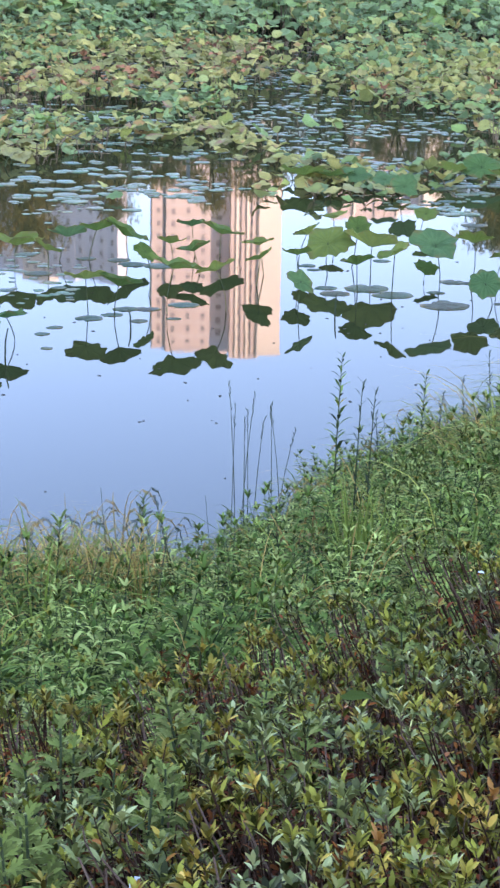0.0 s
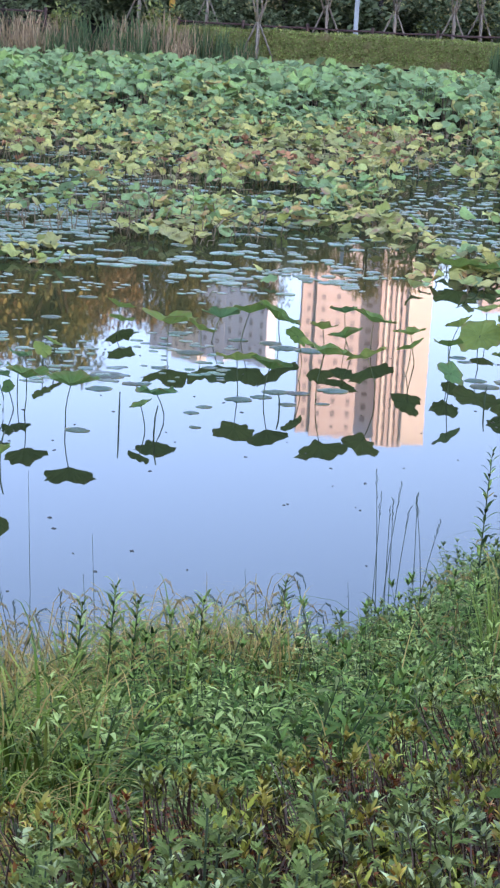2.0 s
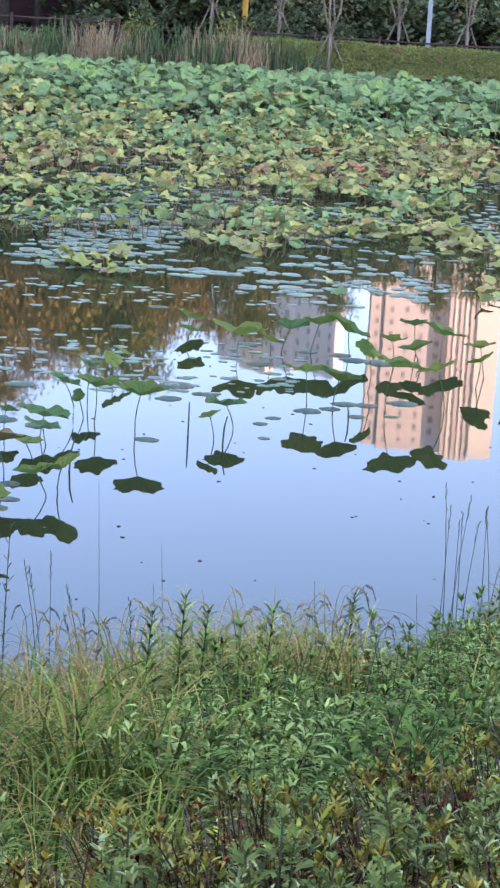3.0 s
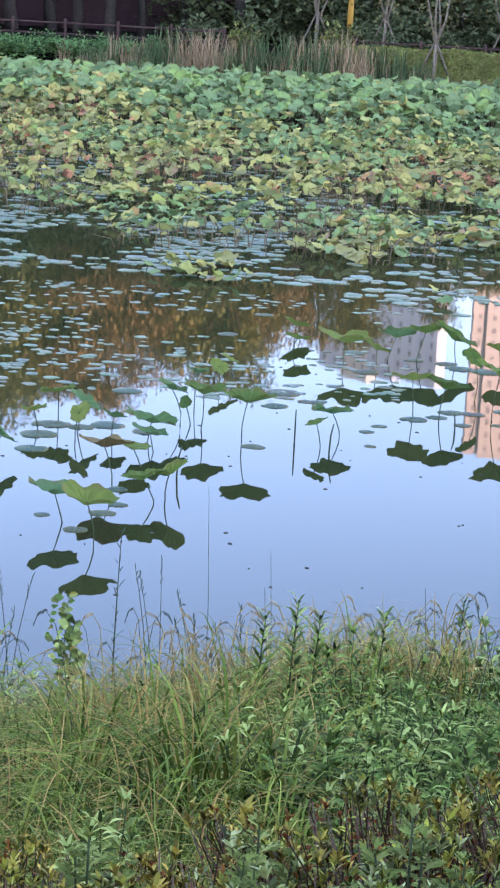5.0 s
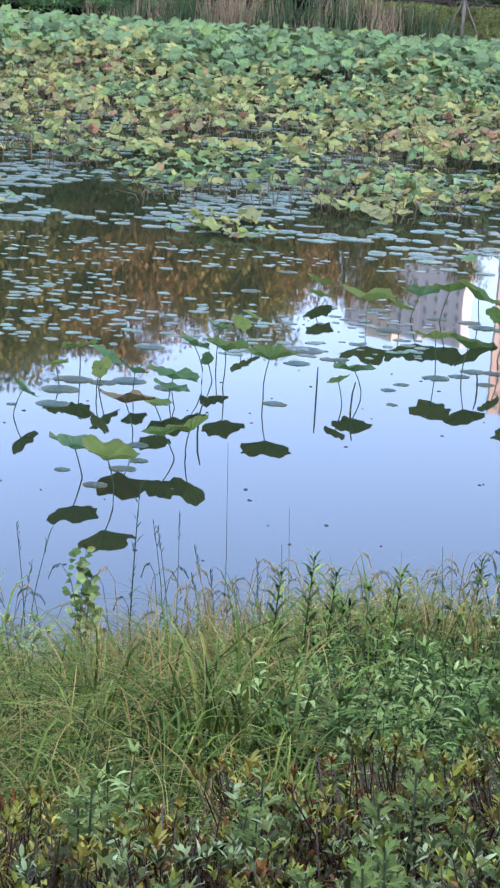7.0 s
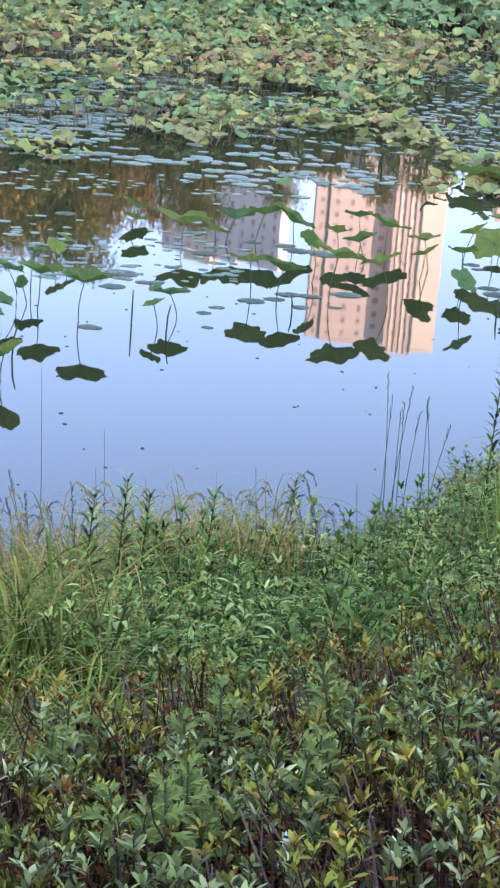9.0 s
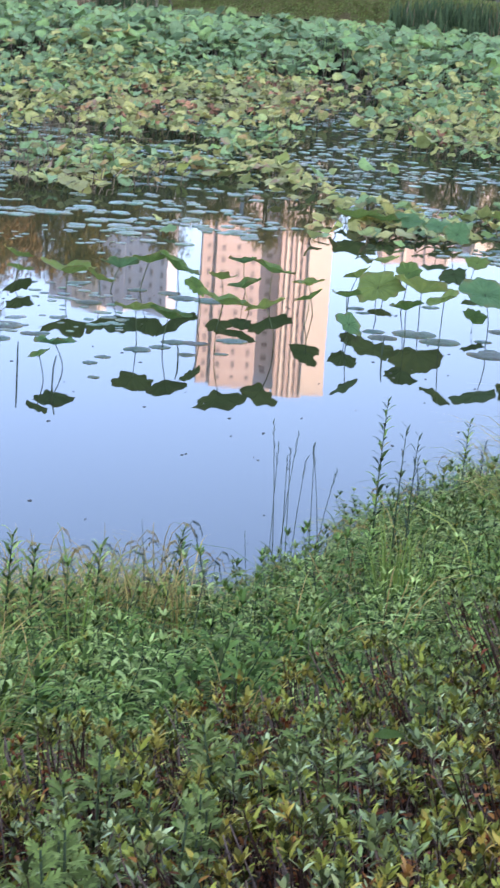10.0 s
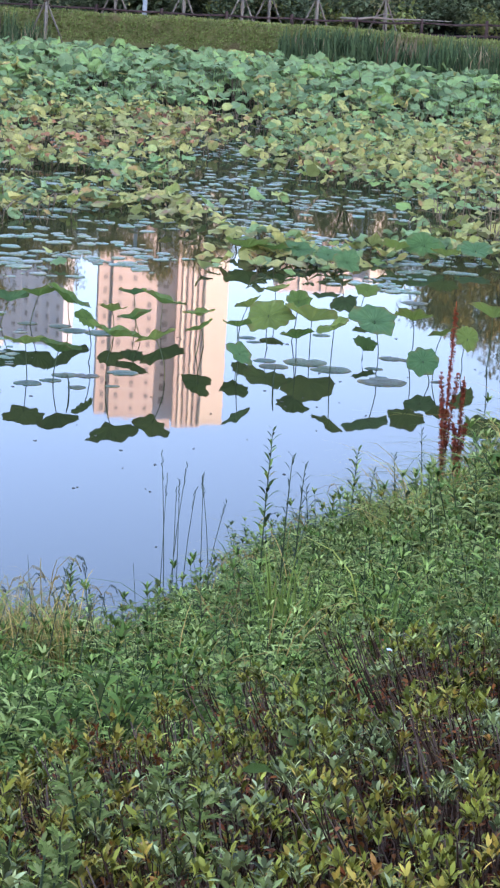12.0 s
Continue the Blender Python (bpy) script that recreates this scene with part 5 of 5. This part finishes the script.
def staked_tree(x, y, h, seed):
    """Young street tree: forked trunk held by three stakes, light crown."""
    q = random.Random(seed)
    g = ground_z(x, y)
    ob = empty("young_tree", pose(x, y, g), "young thin-trunked tree held by pale wooden stakes", "tree", "staked young trees")
    t = Build()
    fork = 1.8
    tube(t, [(0, 0, -0.2), (0.02, 0, fork * 0.6), (0, 0, fork)], [0.09, 0.075, 0.07], 8)
    ends = []
    for j in range(4):
        a = 1.57 * j + q.uniform(-0.4, 0.4)
        wide = q.uniform(0.2, 0.42)
        d = Vector((math.cos(a) * wide, math.sin(a) * wide, 1)).normalized()
        low = fork - q.uniform(0.1, 0.7)
        p1, p2 = Vector((0, 0, low)) + d * h * 0.2 + Vector((q.gauss(0, 0.1), 0, 0)), Vector((0, 0, fork)) + d * h * 0.5 + Vector((q.gauss(0, 0.15), 0, 0.2))
        tube(t, [(0, 0, low - 0.1), p1, p2], [0.045, 0.032, 0.012], 6)
        ends += [p1, p2]
    part("trunk", t, M_stake, ob, "pale grey trunk")
    for j in range(3):
        s = Build()
        a = 2.1 * j + 0.5
        tube(s, [(0.85 * math.cos(a), 0.85 * math.sin(a), -0.1), (0.04 * math.cos(a), 0.04 * math.sin(a), 1.55)], [0.035, 0.03], 6)
        part("stake", s, M_stake, ob)
    c = Build()
    for i in range(420):
        e = q.choice(ends)
        p = e + Vector((q.gauss(0, 0.5), q.gauss(0, 0.5), q.gauss(0.2, 0.6)))
        leaf(c, p, (q.gauss(0, 1), q.gauss(0, 1), q.gauss(0, 0.6)), (0, 0, 1), 0.16, 0.09, 0)
    part("crown", c, M_crown[0], ob)


for i, (tx, ty) in enumerate(((-0.13, 70.25), (2.42, 76.0), (-2.1, 77), (4.85, 74), (7.0, 74), (8.2, 76), (9.6, 72.8), (12.2, 73.4), (-4.8, 79))):
    staked_tree(tx, ty, 4.2, 60 + i)


def pole(name, x, y, r, h, mat, label, category):
    b = Build()
    g = ground_z(x, y)
    tube(b, [(0, 0, -0.3), (0, 0, 0.12), (0, 0, 0.14), (0, 0, h)], [r * 1.6, r * 1.6, r, r * 0.75], 10)
    ob = part(name, b, mat)
    ob.location = (x, y, g)
    tagged(ob, label, category)


pole("lamp_pole", 3.47, 74.5, 0.09, 5.5, M_pole, "slim grey steel lamp pole beside the far path", "pole")
pole("yellow_post", -3.55, 80.0, 0.13, 3.0, M_yellow, "yellow painted post among the far trees", "post")
pole("bollard", 0.85, 72.8, 0.1, 0.75, M_pole, "short pale bollard behind the far hedge", "bollard")


# ---- trees behind the far bank ----
def tree_meshes(seed, h, spread):
    q = random.Random(seed)
    t, c = Build(), Build()
    th = h * 0.32
    tube(t, [(0, 0, -0.3), (q.gauss(0, 0.1), 0, th * 0.5), (q.gauss(0, 0.15), q.gauss(0, 0.15), th), (0, 0, h * 0.75)], [0.24, 0.19, 0.16, 0.05], 8)
    clumps = []
    for i in range(13):
        a = i * 2.4 + q.uniform(-0.4, 0.4)
        z = th * 0.9 + (h - th) * (i + 0.5) / 13
        f = math.sin(math.pi * min(1, 0.22 + 0.75 * (z - th) / (h - th)))
        rr = spread * f * q.uniform(0.5, 1.0)
        e = Vector((math.cos(a) * rr, math.sin(a) * rr, z + q.uniform(0, 0.8)))
        tube(t, [(0, 0, z * 0.75), e * 0.55 + Vector((0, 0, z * 0.38)), e], [0.09, 0.06, 0.02], 5)
        clumps += [(e, spread * q.uniform(0.28, 0.5)), (e * 0.6 + Vector((0, 0, z * 0.4)), spread * q.uniform(0.3, 0.45))]
    clumps.append((Vector((0, 0, h * 0.93)), spread * 0.35))
    for e, rad in clumps:
        for i in range(260):
            d = Vector((q.gauss(0, 1), q.gauss(0, 1), q.gauss(0, 0.8)))
            p = e + d.normalized() * rad * q.random() ** 0.4
            leaf2(c, p, (q.gauss(0, 1), q.gauss(0, 1), q.gauss(-0.2, 0.6)), (0, 0, 1), q.uniform(0.16, 0.3), q.uniform(0.1, 0.17))
    return t, c


TREE = []
for i, (h, sp, mt) in enumerate(((10, 2.6, 0), (12, 3.0, 0), (12, 2.8, 1), (9, 2.4, 2), (11, 2.2, 1), (10.5, 3.0, 0))):
    t, c = tree_meshes(80 + i, h, sp)
    TREE.append((h, t.mesh("trunk", [M_bark]), c.mesh("crown", [M_crown[mt]]), ("dark green broadleaf tree", "tall dark green broadleaf tree", "tall tree with brownish autumn leaves", "tree with yellow-green leaves", "narrow tree with brownish leaves", "spreading dark green tree")[i] + " behind the far bank"))


def tree_top(x):
    return float(np.interp(x, (-40, -20, -16, -13, -8, -5, 0, 7, 14, 17, 19, 24, 40), (17, 16.5, 15.5, 13.5, 13.2, 11.6, 9.6, 8.8, 8.3, 10, 13.3, 15, 16)))


qt = random.Random(44)
for row, ty in enumerate((84, 88.5, 95)):
    x = -34 + row * 1.3
    while x < 36:
        px, py = x + qt.uniform(-0.6, 0.6), ty + qt.uniform(-1.5, 1.5)
        k = qt.choice((2, 2, 4, 4, 3)) if px < -4 else qt.choice((0, 1, 5))
        if px < -17 and row == 0:
            k = 3
        hh = (tree_top(px * 88 / py) - ground_z(px, py)) * qt.uniform(0.82, 1.04)
        s = hh / TREE[k][0]
        m = pose(px, py, ground_z(px, py), 0, 0, qt.uniform(0, 360)) @ Matrix.Scale(s, 4)
        plant("tree", m, (("trunk", TREE[k][1]), ("crown", TREE[k][2])), TREE[k][3], "tree", "trees behind the far bank")
        x += 1.45 if x < 1 else 2.6


def shrub_meshes(seed, mat):
    q = random.Random(seed)
    c = Build()
    for j in range(7):
        e, rad = Vector((q.gauss(0, 0.5), q.gauss(0, 0.4), q.uniform(0.3, 1.1))), q.uniform(0.35, 0.6)
        for i in range(90):
            p = e + Vector((q.gauss(0, 1), q.gauss(0, 1), q.gauss(0, 1))).normalized() * rad * q.random() ** 0.4
            p.z = max(p.z, 0.02)
            leaf2(c, p, (q.gauss(0, 1), q.gauss(0, 1), q.gauss(0, 0.6)), (0, 0, 1), q.uniform(0.13, 0.25), q.uniform(0.08, 0.14))
    return c.mesh("foliage", [mat])


SHRUB = [shrub_meshes(5, M_under), shrub_meshes(6, M_hedge), shrub_meshes(7, M_under), shrub_meshes(8, M_shrub)]
for i in range(250):
    px, py = qt.uniform(-26, 28), qt.uniform(77, 92)
    if px < -8 and py > 76 and qt.random() < 0.85:
        continue
    k = qt.choice((0, 2, 2, 1)) if py < 80 else 0
    m = pose(px, py, ground_z(px, py) - 0.1, 0, 0, qt.uniform(0, 360)) @ Matrix.Scale(qt.uniform(0.8, 1.4) * (1.0 if py < 81 else 1.7), 4)
    lone("shrub", m, SHRUB[k], ("dark green leafy shrub under the trees", "light green shrub behind the far path", "dense dark shrub behind the far path")[k], "shrub", "shrubs on the far bank")
for px in np.arange(-19.5, -9.5, 0.6):
    py = far_shore(px) + 1.2
    m = pose(px, py, ground_z(px, py) - 0.1, 0, 0, qt.uniform(0, 360)) @ Matrix.Scale(0.75, 4)
    lone("shrub", m, SHRUB[3], "low light green shrub at the far water edge", "shrub", "shrubs on the far bank")

def distant_wood(x0, x1, y, h):
    """A dense dark wood far behind the trees."""
    q = random.Random(91)
    core, fo = Build(), Build()
    top = lambda x: h + 1.6 * noise.noise((x * 0.12, 0, 31)) + 0.7 * noise.noise((x * 0.5, 0, 12))
    xs = np.arange(x0, x1 + 0.1, 1.5)
    vs = []
    for x in xs:
        vs += [(x, y, 1.0), (x, y + 0.6 * noise.noise((x * 0.6, 2, 2)), 1.5 + top(x) * 0.8), (x, y + 2.5, 1.5 + top(x)), (x, y + 7, 1.0)]
    core.add(vs, [(k * 4 + j, k * 4 + 4 + j, k * 4 + 5 + j, k * 4 + 1 + j) for k in range(len(xs) - 1) for j in range(3)])
    for i in range(9000):
        x = q.uniform(x0, x1)
        p = Vector((x, y - q.uniform(0, 0.8) + 2.0 * q.random() ** 3, 1.2 + (top(x) + 0.4) * q.random() ** 0.8))
        leaf2(fo, p, (q.gauss(0, 1), q.gauss(-0.4, 0.6), q.gauss(0, 0.7)), (0, -0.7, 0.7), q.uniform(0.5, 0.95), q.uniform(0.3, 0.55))
    ob = empty("distant_wood", pose(0, 0, 0), "dense dark green wood behind the far trees", "wood", kind="stuff")
    tagged(part("thicket", core, M_crown[0], ob), kind="stuff")
    tagged(part("foliage", fo, M_crown[0], ob), kind="stuff")


distant_wood(-75, 75, 116, 5.5)

wl = Build()
bevel_box(wl, -40, -7.5, 86.6, 87.0, 1.2, 5.2, 0.05)
tagged(part("wall_far", wl, M_wallfar), "dark brown boundary wall behind the trees", "wall", kind="structure")


# ---- towers beyond, seen in the water ----
def tower(name, x, y, blocks, floors, storey, label, first=0, turn=0):
    """An apartment tower: blocks of (x0, x1, y0, y1, extra height, facade material, ribs), floor joints, windows and ribs."""
    ob = empty(name, pose(x, y, 1.5, 0, 0, turn), label, "apartment tower", "apartment towers")
    for x0, x1, y0, y1, up, mt, ribs in blocks:
        top = floors * storey + up
        b = Build()
        bevel_box(b, x0, x1, y0, y1, -3, top, 0.05)
        bevel_box(b, x0 - 0.12, x1 + 0.12, y0 - 0.12, y1, top, top + 0.9, 0.1)
        part("wall", b, (M_facade, M_facade2, M_slab, M_grey)[mt], ob, smooth=False)
        n = max(1, int((x1 - x0) / 3.0))
        shut = ribs < 0
        ribs = max(ribs, 0)
        w = (x1 - x0) / n
        pane = Build()
        bevel_box(pane, -w * 0.13, w * 0.13, -0.06, 0.06, -0.55, 0.55, 0.02)
        pane_me = pane.mesh("window", [M_glass], False)
        band = Build()
        bevel_box(band, x0, x1, -0.08, 0.0, -0.09, 0.09, 0.02)
        band_me = band.mesh("floor_band", [M_facade2 if mt != 1 else M_facade], False)
        for fl_ in range(first, floors):
            if shut:
                break
            o = new("floor_band", band_me)
            o.parent = ob
            o.location = (0, y0 - 0.002, fl_ * storey)
            for k in range(0 if shut else n):
                o = new("window", pane_me)
                o.parent = ob
                o.location = (x0 + w * (k + 0.5), y0 - 0.03, fl_ * storey + 1.5)
        for k in range(ribs + 1):
            if ribs:
                r = Build()
                xr = x0 + (x1 - x0) * k / ribs
                bevel_box(r, xr - 0.3, xr + 0.3, y0 - 0.5, y0 - 0.09, first * storey - 20, top + 0.6, 0.05)
                part("rib", r, M_slab if k % 2 else M_facade, ob, smooth=False)


tower("apartment_tower", 27.2, 450, [(-14.8, -11.6, -3, 10, -0.5, 0, 0), (-11.6, -1.4, -4, 10, 0, 0, 0), (-1.4, 3.6, 5, 12, 2, 3, 0), (-2.2, 3.4, 6.5, 11.5, 5.0, 0, -1), (3.6, 9.8, -1, 12, 2.5, 0, 5), (9.8, 15.0, -1.9, 10, 1.5, 2, -1)], 33, 3.02, "tall pale apartment tower lit by the low sun", 18)
tower("apartment_tower", -9.3, 450, [(-19.5, -11.5, 0, 3, 0, 3, 0), (-11.5, -2.5, 0.02, 3, 1, 2, 0), (-2.5, 6.2, 0, 3, -1, 3, 0), (6.2, 20, 0.02, 3, -2, 3, 0)], 28, 3.0, "pale grey-pink apartment tower beyond the trees", 14, -46)
tower("apartment_tower", 66, 450, [(-12, 3, 0, 12, 0, 0, 3), (3, 8.5, 2, 12, -1, 1, 1), (8.5, 14, -3, 12, -3, 2, -1)], 23, 3.02, "sunlit apartment block beyond the trees", 10)

# an unseen long block, added behind the camera to keep the pond in shade
rb = Build()
bevel_box(rb, -300, 420, -165, -150, -3, 45, 0.1)
tagged(part("sun_blocker", rb, M_facade2), "plain long unseen block added behind the near bank to stop the low sun", "building", kind="structure")
